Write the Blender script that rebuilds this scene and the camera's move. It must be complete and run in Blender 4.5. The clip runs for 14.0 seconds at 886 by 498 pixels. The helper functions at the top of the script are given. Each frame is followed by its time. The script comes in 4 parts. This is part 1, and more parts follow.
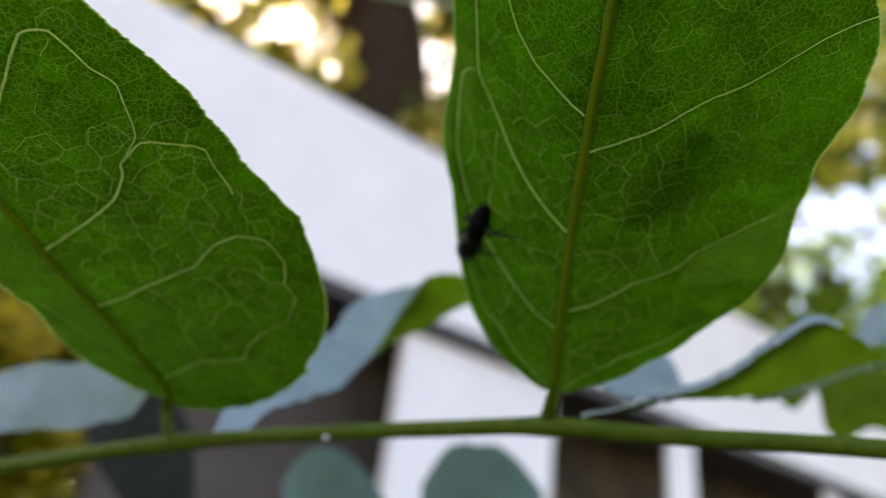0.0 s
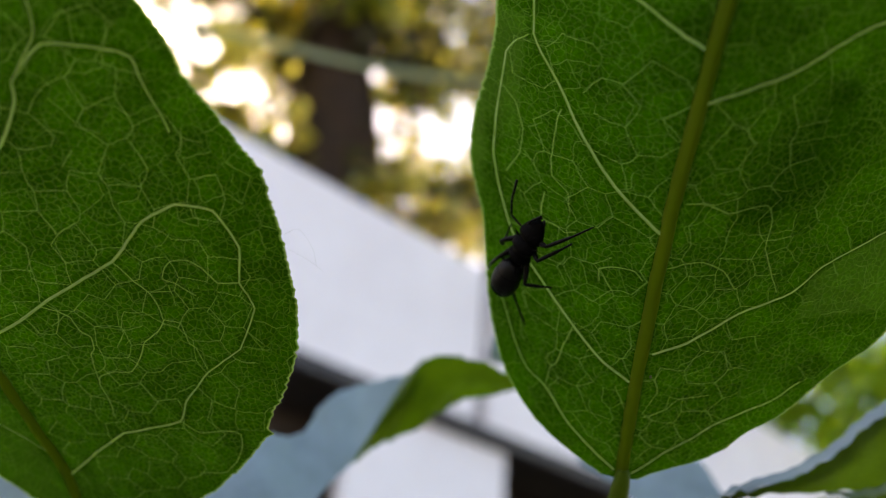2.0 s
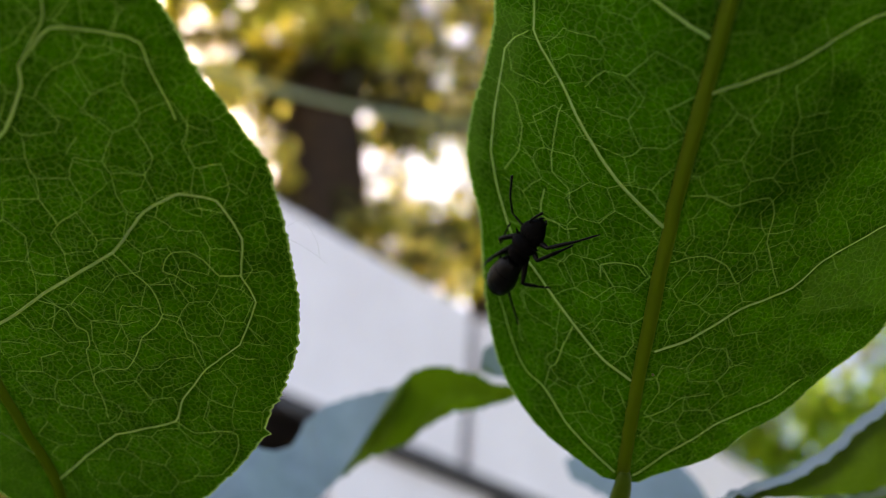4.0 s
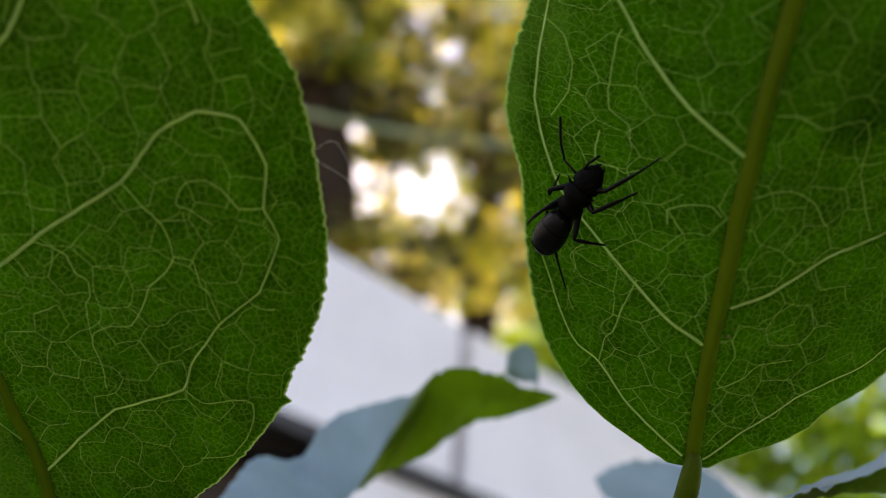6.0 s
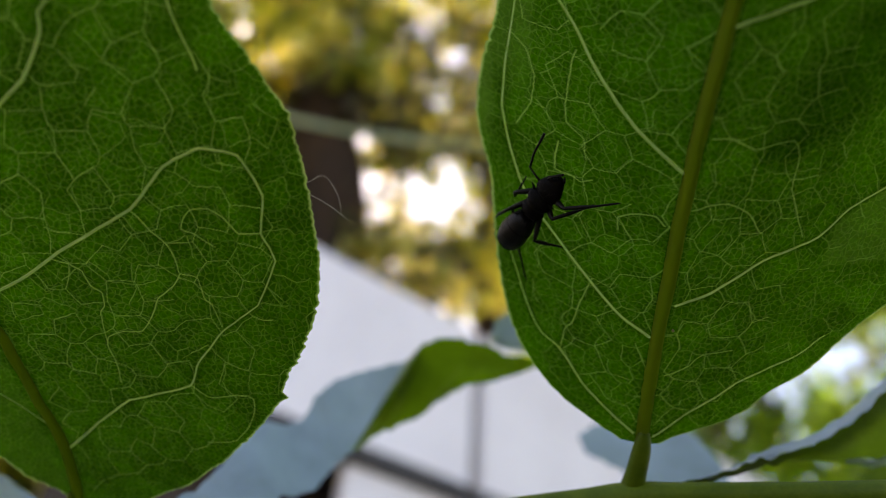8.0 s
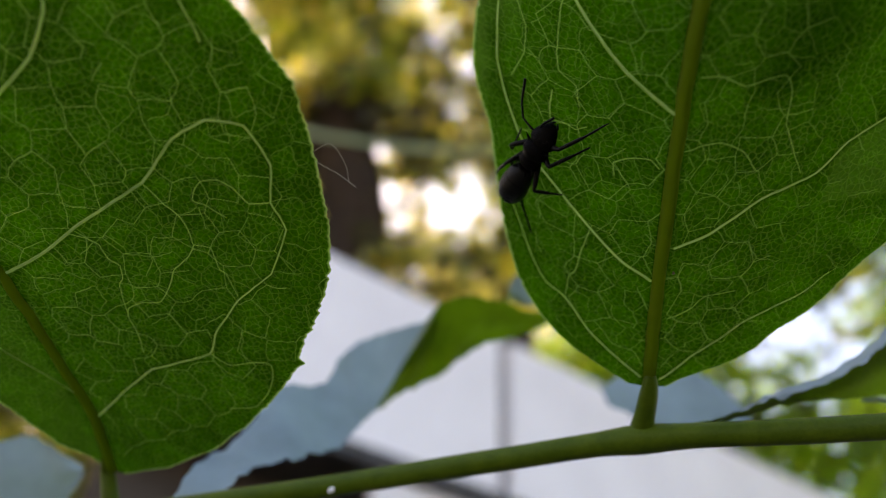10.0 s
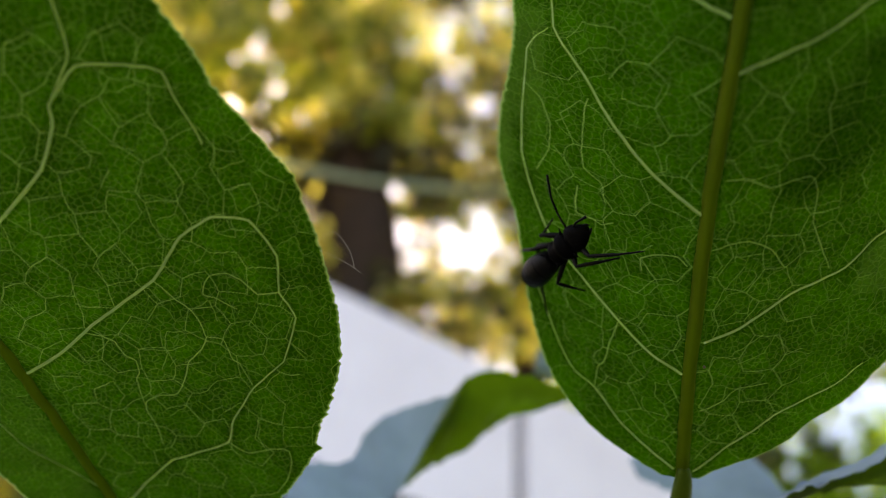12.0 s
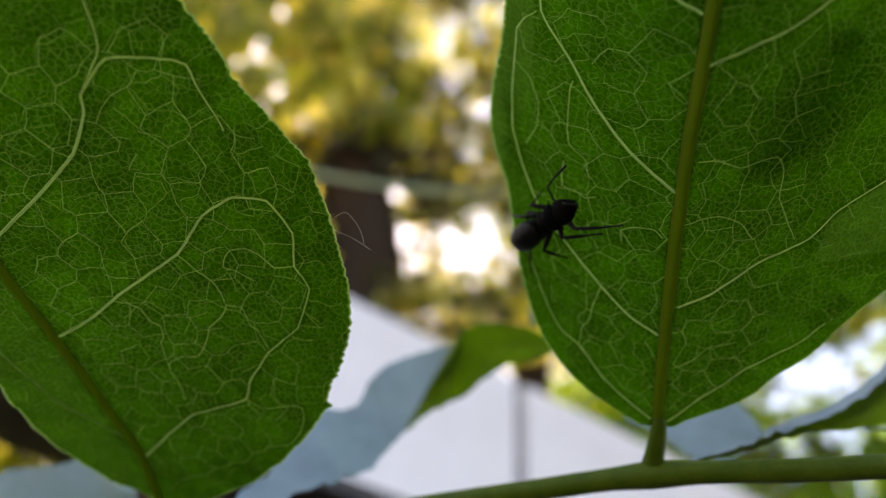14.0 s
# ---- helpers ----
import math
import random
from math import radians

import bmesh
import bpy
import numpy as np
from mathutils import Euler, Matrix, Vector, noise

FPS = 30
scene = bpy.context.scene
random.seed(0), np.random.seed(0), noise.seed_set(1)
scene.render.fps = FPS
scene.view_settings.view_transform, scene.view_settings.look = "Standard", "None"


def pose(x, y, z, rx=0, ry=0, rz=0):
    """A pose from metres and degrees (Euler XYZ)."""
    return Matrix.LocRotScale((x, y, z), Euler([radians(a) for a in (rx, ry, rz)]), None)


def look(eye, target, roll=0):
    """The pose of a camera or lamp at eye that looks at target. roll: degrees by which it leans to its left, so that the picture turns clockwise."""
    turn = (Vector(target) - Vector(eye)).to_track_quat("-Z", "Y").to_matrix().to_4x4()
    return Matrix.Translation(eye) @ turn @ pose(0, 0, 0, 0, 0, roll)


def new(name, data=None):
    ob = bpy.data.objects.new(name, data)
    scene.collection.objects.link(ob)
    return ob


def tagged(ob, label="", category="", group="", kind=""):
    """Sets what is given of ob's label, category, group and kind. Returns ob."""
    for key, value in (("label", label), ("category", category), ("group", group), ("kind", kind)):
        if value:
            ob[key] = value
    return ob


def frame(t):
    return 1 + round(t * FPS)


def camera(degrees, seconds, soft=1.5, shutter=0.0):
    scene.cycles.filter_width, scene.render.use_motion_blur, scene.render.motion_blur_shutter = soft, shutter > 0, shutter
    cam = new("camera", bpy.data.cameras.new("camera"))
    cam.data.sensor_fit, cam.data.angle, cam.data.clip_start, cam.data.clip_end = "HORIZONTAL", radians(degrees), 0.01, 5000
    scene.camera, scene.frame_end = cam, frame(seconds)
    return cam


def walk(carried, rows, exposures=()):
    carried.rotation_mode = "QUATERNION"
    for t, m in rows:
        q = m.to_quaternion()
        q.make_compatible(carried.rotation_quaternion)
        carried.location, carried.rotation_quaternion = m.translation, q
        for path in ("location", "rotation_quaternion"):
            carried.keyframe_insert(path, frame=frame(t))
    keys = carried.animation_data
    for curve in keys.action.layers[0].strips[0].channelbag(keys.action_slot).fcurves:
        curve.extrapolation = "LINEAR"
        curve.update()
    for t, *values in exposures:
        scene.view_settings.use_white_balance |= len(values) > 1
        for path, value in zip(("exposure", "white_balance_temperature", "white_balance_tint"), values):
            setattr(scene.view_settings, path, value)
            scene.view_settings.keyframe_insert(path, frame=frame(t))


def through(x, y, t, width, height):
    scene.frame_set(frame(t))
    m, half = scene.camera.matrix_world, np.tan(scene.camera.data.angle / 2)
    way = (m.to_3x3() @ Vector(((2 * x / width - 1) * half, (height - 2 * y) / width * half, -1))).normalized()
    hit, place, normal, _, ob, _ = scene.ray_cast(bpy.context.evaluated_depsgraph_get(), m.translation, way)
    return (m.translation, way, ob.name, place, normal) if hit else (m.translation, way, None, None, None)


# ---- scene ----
from mathutils import kdtree

# ---------------------------------------------------------------- camera and its walk
EYE = 1.25                                   # height of the lens over the ground
MM = 0.001
cam = camera(64.0, 14.0, soft=1.1)
cam.data.dof.use_dof = True
cam.data.dof.focus_distance = 0.0535
cam.data.dof.aperture_fstop = 18.5           # a pupil of nearly two millimetres

CAMERA_ROWS = [  # t, x, y, z, yaw, pitch, roll
    (0.0, 0.01274, -0.03121, -0.00276, 5.53, 28.66, 7.9),
    (0.5, 0.00922, -0.02498, -0.00424, 4.67, 31.58, 8.19),
    (1.0, 0.00859, -0.01228, -0.00435, 4.03, 32.91, 6.89),
    (1.5, 0.00443, -0.01058, -0.00037, 2.46, 33.92, 6.41),
    (2.0, 0.0047, -0.01124, 0.00359, 1.48, 34.36, 6.38),
    (2.5, 0.00644, -0.01325, 0.00568, 1.61, 35.74, 7.27),
    (3.0, 0.0047, -0.01221, 0.00258, 0.3, 36.74, 6.48),
    (5.5, 0.00281, -0.00263, 0.00005, 0.95, 38.63, 6.12),
    (6.0, 0.00041, -0.00031, 0.00061, -0.23, 39.05, 5.85),
    (6.5, 0.0, 0.0, 0.0, 0.03, 39.85, 6.34),
    (7.0, 0.00475, -0.00599, 0.00005, 1.34, 39.66, 5.3),
    (7.5, 0.00401, -0.00477, -0.00199, 1.22, 39.73, 5.44),
    (8.0, 0.00359, -0.00535, -0.00297, 0.97, 39.45, 4.73),
    (8.2, 0.00178, -0.00263, -0.00623, 1.3, 40.11, 6.38),
    (10.5, 0.00558, -0.00401, -0.00706, 3.46, 39.98, 3.78),
    (11.0, 0.0015, -0.00361, -0.00734, 3.0, 40.58, 3.77),
    (11.5, -0.00062, 0.00218, -0.00731, 5.96, 40.71, 6.27),
    (12.0, 0.004, -0.00689, -0.004, 5.1, 42.99, 5.39),
    (12.5, 0.00351, -0.00644, -0.00668, 4.45, 43.5, 5.22),
    (13.0, 0.00466, -0.00709, -0.00669, 4.87, 42.99, 5.03),
    (13.5, 0.00312, -0.00887, -0.00653, 4.5, 42.38, 4.07),
    (14.0, 0.00472, -0.00927, -0.00981, 5.22, 43.23, 5.43),
]


def camera_pose(x, y, z, yaw, pitch, roll):
    a, b = radians(yaw), radians(pitch)
    eye = Vector((x, y, z + EYE))
    return look(eye, eye + Vector((-math.sin(a) * math.cos(b), math.cos(a) * math.cos(b), math.sin(b))), roll)


walk(cam, [(t, camera_pose(*r)) for t, *r in CAMERA_ROWS], [(t, e, 7900, 20) for t, e in ((0.0, 2.27), (0.5, 2.22), (1.5, 2.12), (3.0, 2.04), (10.5, 2.0), (11.5, 2.1), (14.0, 2.1))])

# the branch's own axes: its x, y, z in the world
TILTED = Matrix(((0.9939, 0.0, -0.1101), (-0.0705, 0.768, -0.6365), (0.0845, 0.6404, 0.7634)))
WORLD = Matrix.Translation((0, 0, EYE)) @ TILTED.to_4x4()

# ---------------------------------------------------------------- sky, sun
SUN_AZ, SUN_EL = -42.0, 33.0                 # degrees from ahead to the right, and up
sky_world = bpy.data.worlds.new("sky")
scene.world = sky_world
sky_world.use_nodes = True
nt = sky_world.node_tree
nt.nodes.clear()
sky = nt.nodes.new("ShaderNodeTexSky")
sky.sky_type = 'NISHITA'
sky.sun_disc = False
sky.sun_elevation = radians(SUN_EL)
sky.sun_rotation = radians(SUN_AZ)
sky.dust_density = 3.0
back = nt.nodes.new("ShaderNodeBackground")
back.inputs[1].default_value = 0.15
out = nt.nodes.new("ShaderNodeOutputWorld")
nt.links.new(sky.outputs[0], back.inputs[0])
nt.links.new(back.outputs[0], out.inputs[0])
sun = bpy.data.lights.new("sun", 'SUN')
sun.energy, sun.angle, sun.color = 5.0, radians(0.5), (1.0, 0.87, 0.66)
sun_ob = new("sun", sun)
toward = Vector((math.sin(radians(SUN_AZ)) * math.cos(radians(SUN_EL)), math.cos(radians(SUN_AZ)) * math.cos(radians(SUN_EL)), math.sin(radians(SUN_EL))))
sun_ob.matrix_world = look(toward * 30, (0, 0, 0))


# ---------------------------------------------------------------- materials
class Shader:
    def __init__(self, name):
        self.mat = bpy.data.materials.new(name)
        self.mat.use_nodes = True
        self.t = self.mat.node_tree
        self.t.nodes.clear()
        self.out = self.add("OutputMaterial")
        where = self.add("TexCoord")
        self.coord, self.uv = where.outputs["Object"], where.outputs["UV"]

    def add(self, kind, **values):
        n = self.t.nodes.new("ShaderNode" + kind)
        for k, v in values.items():
            n.inputs[k.replace("_", " ")].default_value = v
        return n

    def link(self, a, b):
        self.t.links.new(a, b)

    def math(self, op, a, b=0.5):
        n = self.t.nodes.new("ShaderNodeMath")
        n.operation = op
        for i, v in enumerate((a, b)):
            if isinstance(v, (int, float)):
                n.inputs[i].default_value = v
            else:
                self.link(v, n.inputs[i])
        return n.outputs[0]

    def ramp(self, value, stops):
        n = self.t.nodes.new("ShaderNodeValToRGB")
        e = n.color_ramp.elements
        while len(e) < len(stops):
            e.new(0.5)
        for el, (p, c) in zip(e, stops):
            el.position = p
            el.color = (*c, 1) if isinstance(c, tuple) else (c, c, c, 1)
        self.link(value, n.inputs[0])
        return n.outputs[0]

    def mix(self, f, a, b):
        n = self.t.nodes.new("ShaderNodeMix")
        n.data_type = 'RGBA'
        for sock, v in ((n.inputs[0], f), (n.inputs[6], a), (n.inputs[7], b)):
            if isinstance(v, (int, float)):
                sock.default_value = v
            elif isinstance(v, tuple):
                sock.default_value = (*v, 1)
            else:
                self.link(v, sock)
        return n.outputs[2]

    def noise(self, scale, detail=3.0, rough=0.55):
        n = self.add("TexNoise", Scale=scale, Detail=detail, Roughness=rough)
        self.link(self.coord, n.inputs["Vector"])
        return n.outputs[0]

    def bump(self, height, strength, distance):
        n = self.add("Bump", Strength=strength, Distance=distance)
        self.link(height, n.inputs["Height"])
        return n.outputs[0]

    def done(self, shader):
        self.link(shader, self.out.inputs[0])
        return self.mat


def edge_net(s, scale, width, warp=0.35):
    """Lines of a net of cells on the blade's own plane: 1 on the lines, 0 between."""
    n = s.add("TexNoise", Scale=scale * 0.7, Detail=2.0)
    s.link(s.uv, n.inputs["Vector"])
    v = s.t.nodes.new("ShaderNodeVectorMath")
    v.operation = 'MULTIPLY_ADD'
    s.link(n.outputs["Color"], v.inputs[0])
    v.inputs[1].default_value = (warp / scale,) * 3
    s.link(s.uv, v.inputs[2])
    vo = s.t.nodes.new("ShaderNodeTexVoronoi")
    vo.voronoi_dimensions = '2D'
    vo.feature = 'DISTANCE_TO_EDGE'
    vo.inputs["Scale"].default_value = scale
    s.link(v.outputs[0], vo.inputs["Vector"])
    m = s.t.nodes.new("ShaderNodeMapRange")
    m.interpolation_type = 'SMOOTHSTEP'
    m.inputs["From Min"].default_value = width * 0.2
    m.inputs["From Max"].default_value = width
    m.inputs["To Min"].default_value = 1.0
    m.inputs["To Max"].default_value = 0.0
    s.link(vo.outputs["Distance"], m.inputs["Value"])
    return m.outputs[0]


def leaf_material(name, through_green, through_vein, face, gloss, rough=0.45, nets=True):
    """A thin leaf: light passes through it and is scattered by its face; the fine veins let more light pass."""
    s = Shader(name)
    if nets:
        small = edge_net(s, 1900.0, 0.15)
        patchy = s.ramp(s.noise(900.0, 3.0), [(0.35, 0.25), (0.62, 1.0)])
        mesh = s.t.nodes.new("ShaderNodeAttribute")
        mesh.attribute_name = "net"
        veins = s.math('MAXIMUM', s.math('MULTIPLY', mesh.outputs["Fac"], 0.66), s.math('MULTIPLY', s.math('MULTIPLY', small, patchy), 0.13))
    else:
        veins = s.math('MULTIPLY', s.noise(90.0, 2.0), 0.15)
    mott = s.ramp(s.noise(160.0, 4.0), [(0.3, 0.62), (0.72, 1.12)])
    grain = s.ramp(s.noise(3600.0, 2.0), [(0.3, 0.7), (0.7, 1.27)])
    tone = s.math('MULTIPLY', mott, grain)
    if nets:
        cell = s.t.nodes.new("ShaderNodeAttribute")
        cell.attribute_name = "tone"
        tone = s.math('MULTIPLY', tone, cell.outputs["Fac"])
    green = s.mix(1.0, through_green, tone)
    s.t.nodes[-1].blend_type = 'MULTIPLY'
    if nets:
        zone = s.t.nodes.new("ShaderNodeAttribute")
        zone.attribute_name = "plain"
        # the plain zones' sheen is mixed in as a paler green
        green = s.mix(s.math('MULTIPLY', zone.outputs["Fac"], 0.85), green, (0.16, 0.31, 0.030))
        veins = s.math('MULTIPLY', veins, s.math('SUBTRACT', 1.0, s.math('MULTIPLY', zone.outputs["Fac"], 0.85)))
    col = s.mix(veins, green, through_vein)
    if nets:
        tissue = s.t.nodes.new("ShaderNodeAttribute")
        tissue.attribute_name = "vein"
        lone = s.math('MINIMUM', s.math('MULTIPLY', tissue.outputs["Fac"], 2.0), 1.0)
        open_tissue = s.math('MAXIMUM', s.math('SUBTRACT', s.math('MULTIPLY', tissue.outputs["Fac"], 2.0), 1.0), 0.0)
        col = s.mix(open_tissue, s.mix(s.math('MULTIPLY', lone, 0.7), col, through_vein), (0.66, 0.82, 0.3))
    tr = s.add("BsdfTranslucent")
    s.link(col, tr.inputs[0])
    df = s.add("BsdfDiffuse")
    cloud = s.ramp(s.noise(70.0, 5.0, 0.65), [(0.3, 0.0), (0.7, 1.0)])
    s.link(s.mix(veins, s.mix(cloud, tuple(c * 0.7 for c in face), tuple(min(1, c * 1.2) for c in face)), tuple(min(1, c * 1.7) for c in face)), df.inputs[0])
    nrm = s.bump(s.math('ADD', s.math('MULTIPLY', veins, 0.8), s.math('MULTIPLY', grain, 0.25)), 0.5, 0.00012)
    s.link(nrm, df.inputs["Normal"])
    mixed = s.add("MixShader")
    mixed.inputs[0].default_value = 0.4
    s.link(tr.outputs[0], mixed.inputs[1])
    s.link(df.outputs[0], mixed.inputs[2])
    gl = s.add("BsdfGlossy", Roughness=rough)
    s.link(nrm, gl.inputs["Normal"])
    fr = s.add("Fresnel", IOR=1.42)
    last = s.add("MixShader")
    s.link(s.math('MULTIPLY', fr.outputs[0], gloss), last.inputs[0])
    s.link(mixed.outputs[0], last.inputs[1])
    s.link(gl.outputs[0], last.inputs[2])
    return s.done(last.outputs[0])


def plain_material(name, dark, light, rough=0.6, scale=40.0, bump=0.3, depth=0.002, spec=0.5, through=None):
    s = Shader(name)
    n = s.noise(scale, 5.0)
    fine = s.noise(scale * 7, 3.0)
    p = s.add("BsdfPrincipled", Roughness=rough)
    p.inputs["Specular IOR Level"].default_value = spec
    c = s.mix(s.ramp(s.math('ADD', s.math('MULTIPLY', n, 0.7), s.math('MULTIPLY', fine, 0.3)), [(0.35, 0.0), (0.65, 1.0)]), dark, light)
    s.link(c, p.inputs["Base Color"])
    s.link(s.bump(s.math('ADD', n, s.math('MULTIPLY', fine, 0.5)), bump, depth), p.inputs["Normal"])
    if through is None:
        return s.done(p.outputs[0])
    tr = s.add("BsdfTranslucent")
    s.link(s.mix(1.0, c, through), tr.inputs[0])
    m = s.add("MixShader")
    m.inputs[0].default_value = 0.6
    s.link(p.outputs[0], m.inputs[1])
    s.link(tr.outputs[0], m.inputs[2])
    return s.done(m.outputs[0])


LEAF = leaf_material("leaf_underside", (0.0375, 0.165, 0.0001), (0.47, 0.70, 0.12), (0.0085, 0.034, 0.0003), 0.02, 0.4)
# blue-grey face: sky sheen on the upper side is put into the colour
LEAF_PALE = leaf_material("leaf_waxy_sky_sheen", (0.03, 0.09, 0.005), (0.06, 0.12, 0.02), (0.43, 0.58, 0.66), 0.3, 0.45, nets=False)
# darker copy of that face, with the shade low in the shrub coloured in
LEAF_TEAL = leaf_material("leaf_waxy_sheen_shaded", (0.02, 0.07, 0.01), (0.04, 0.10, 0.02), (0.22, 0.36, 0.38), 0.3, 0.45, nets=False)
# near-black face: the shade on this leaf is its colour
LEAF_SHADE = leaf_material("leaf_face_shade_tint", (0.02, 0.03, 0.012), (0.03, 0.04, 0.02), (0.03, 0.035, 0.04), 0.2, 0.5, nets=False)
LEAF_SOFT = leaf_material("leaf_far", (0.12, 0.25, 0.004), (0.16, 0.26, 0.02), (0.05, 0.085, 0.006), 0.25, 0.45, nets=False)
VEIN = plain_material("vein", (0.19, 0.27, 0.11), (0.27, 0.36, 0.16), 0.55, 900.0, 0.2, 0.0001, 0.1, (0.47, 0.62, 0.24))
MIDRIB = plain_material("midrib", (0.082, 0.125, 0.005), (0.12, 0.17, 0.008), 0.6, 500.0, 0.3, 0.0001, 0.1, (0.15, 0.215, 0.005))
TWIG = plain_material("twig_bark", (0.030, 0.062, 0.001), (0.060, 0.098, 0.004), 0.5, 420.0, 0.4, 0.0002, 0.14)
HAIR = plain_material("hair", (0.6, 0.6, 0.55), (0.8, 0.8, 0.75), 0.5, 900.0)
SPECK = plain_material("pale_speck", (0.7, 0.75, 0.8), (0.9, 0.9, 0.95), 0.4, 900.0)
DARK_BROWN = plain_material("dark_brown", (0.05, 0.035, 0.02), (0.11, 0.08, 0.04), 0.8, 300.0)
ANT = plain_material("ant_shell", (0.001, 0.001, 0.001), (0.003, 0.0025, 0.0025), 0.6, 3000.0, 0.4, 0.00005, 0.04)
ANT_GASTER = plain_material("ant_gaster_shell", (0.0015, 0.0014, 0.0013), (0.0042, 0.004, 0.0038), 0.45, 6000.0, 0.5, 0.00004, 0.14)
ANT_LIMB = plain_material("ant_limb", (0.001, 0.001, 0.001), (0.004, 0.003, 0.0025), 0.5, 3000.0, 0.2, 0.00003, 0.1)
WHITE_WALL = plain_material("white_painted_panel", (0.79, 0.755, 0.775), (0.87, 0.84, 0.86), 0.5, 2.5, 0.05, 0.002)
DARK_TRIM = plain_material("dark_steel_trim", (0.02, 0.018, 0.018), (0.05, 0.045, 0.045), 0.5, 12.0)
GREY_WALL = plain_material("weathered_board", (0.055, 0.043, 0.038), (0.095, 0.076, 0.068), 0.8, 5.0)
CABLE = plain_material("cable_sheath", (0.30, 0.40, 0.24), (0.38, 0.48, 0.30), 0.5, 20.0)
# dim foliage and its brighter spots, put into one mottled colour
BROWN_BACKDROP = plain_material("dim_foliage_mottle", (0.012, 0.009, 0.006), (0.10, 0.065, 0.028), 0.85, 3.2, 0.4, 0.01)
BARK = plain_material("bark", (0.016, 0.008, 0.003), (0.045, 0.022, 0.009), 0.9, 9.0, 1.0, 0.03)
GROUND = plain_material("ground_soil", (0.10, 0.085, 0.06), (0.17, 0.15, 0.10), 0.95, 1.5, 0.6, 0.03)


def crown_material(name, tints, gloss=0.05):
    s = Shader(name)
    g = s.add("NewGeometry")
    c = s.ramp(g.outputs["Random Per Island"], tints)
    d = s.add("BsdfDiffuse")
    t = s.add("BsdfTranslucent")
    gl = s.add("BsdfGlossy", Roughness=0.35)
    s.link(c, d.inputs[0])
    s.link(c, t.inputs[0])
    m = s.add("MixShader")
    m.inputs[0].default_value = 0.5
    s.link(d.outputs[0], m.inputs[1])
    s.link(t.outputs[0], m.inputs[2])
    m2 = s.add("MixShader")
    m2.inputs[0].default_value = gloss
    s.link(m.outputs[0], m2.inputs[1])
    s.link(gl.outputs[0], m2.inputs[2])
    return s.done(m2.outputs[0])


# sunlit, middling and shaded foliage: sun and shade are put into these tints
CROWN_SUNLIT = crown_material("tree_leaves_yellow_sunlit", [(0.0, (0.62, 0.58, 0.03)), (0.4, (0.84, 0.78, 0.07)), (0.85, (0.90, 0.86, 0.18)), (1.0, (0.92, 0.68, 0.42))], 0.14)
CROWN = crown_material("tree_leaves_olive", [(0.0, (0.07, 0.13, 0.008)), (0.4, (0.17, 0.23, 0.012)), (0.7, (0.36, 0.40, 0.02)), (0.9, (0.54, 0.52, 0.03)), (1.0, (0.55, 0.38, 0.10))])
CROWN_SHADED = crown_material("tree_leaves_dark_shaded", [(0.0, (0.03, 0.030, 0.008)), (0.5, (0.06, 0.060, 0.014)), (1.0, (0.11, 0.10, 0.024))])
CROWN_GREEN = crown_material("green_leaves", [(0.0, (0.12, 0.24, 0.008)), (0.5, (0.28, 0.50, 0.015)), (1.0, (0.48, 0.66, 0.04))])


# ---------------------------------------------------------------- mesh helpers
def part(name, mesh, material, parent, label=""):
    ob = new(name, mesh)
    mesh.materials.append(material)
    ob.parent = parent
    return tagged(ob, label)


def thing(name, label, category, m=None, group="", kind=""):
    ob = new(name)
    ob.empty_display_size = 0.01
    if m is not None:
        ob.matrix_world = m
    return tagged(ob, label, category, group, kind)


def mesh_of(name, verts, faces, smooth=True):
    me = bpy.data.meshes.new(name)
    me.from_pydata([tuple(v) for v in verts], [], faces)
    me.polygons.foreach_set("use_smooth", [smooth] * len(me.polygons))
    me.update()
    return me


def spline(points, steps):
    """Points along a smooth curve through the given ones."""
    p = [Vector(q) for q in points]
    p = [p[0] * 2 - p[1]] + p + [p[-1] * 2 - p[-2]]
    got = []
    for i in range(1, len(p) - 2):
        for k in range(steps):
            t = k / steps
            got.append(0.5 * ((2 * p[i]) + (p[i + 1] - p[i - 1]) * t + (2 * p[i - 1] - 5 * p[i] + 4 * p[i + 1] - p[i + 2]) * t * t
                              + (3 * p[i] - p[i - 1] - 3 * p[i + 1] + p[i + 2]) * t ** 3))
    return got + [p[-2]]


def tube(points, radii, sides=8, verts=None, faces=None, flat=1.0):
    """A tapering round rod along the points; appended to verts and faces if given."""
    verts, faces = ([], []) if verts is None else (verts, faces)
    p = [Vector(q) for q in points]
    n0 = None
    rings = []
    for i, q in enumerate(p):
        d = (p[min(i + 1, len(p) - 1)] - p[max(i - 1, 0)]).normalized()
        if n0 is None:
            n0 = d.orthogonal().normalized()
        n0 = (n0 - d * n0.dot(d)).normalized()
        b = d.cross(n0)
        r = radii(i / (len(p) - 1)) if callable(radii) else radii
        start = len(verts)
        for k in range(sides):
            a = math.tau * k / sides
            verts.append(q + (n0 * math.cos(a) + b * math.sin(a) * flat) * r)
        rings.append(start)
    for a, b in zip(rings, rings[1:]):
        for k in range(sides):
            faces.append((a + k, a + (k + 1) % sides, b + (k + 1) % sides, b + k))
    for ring, turn in ((rings[0], -1), (rings[-1], 1)):
        faces.append(tuple(ring + k for k in range(sides))[::turn])
    return verts, faces


def sheet(rows):
    """A surface from rows of points."""
    w = len(rows[0])
    verts = [v for r in rows for v in r]
    faces = [(i * w + j, i * w + j + 1, (i + 1) * w + j + 1, (i + 1) * w + j) for i in range(len(rows) - 1) for j in range(w - 1)]
    return verts, faces


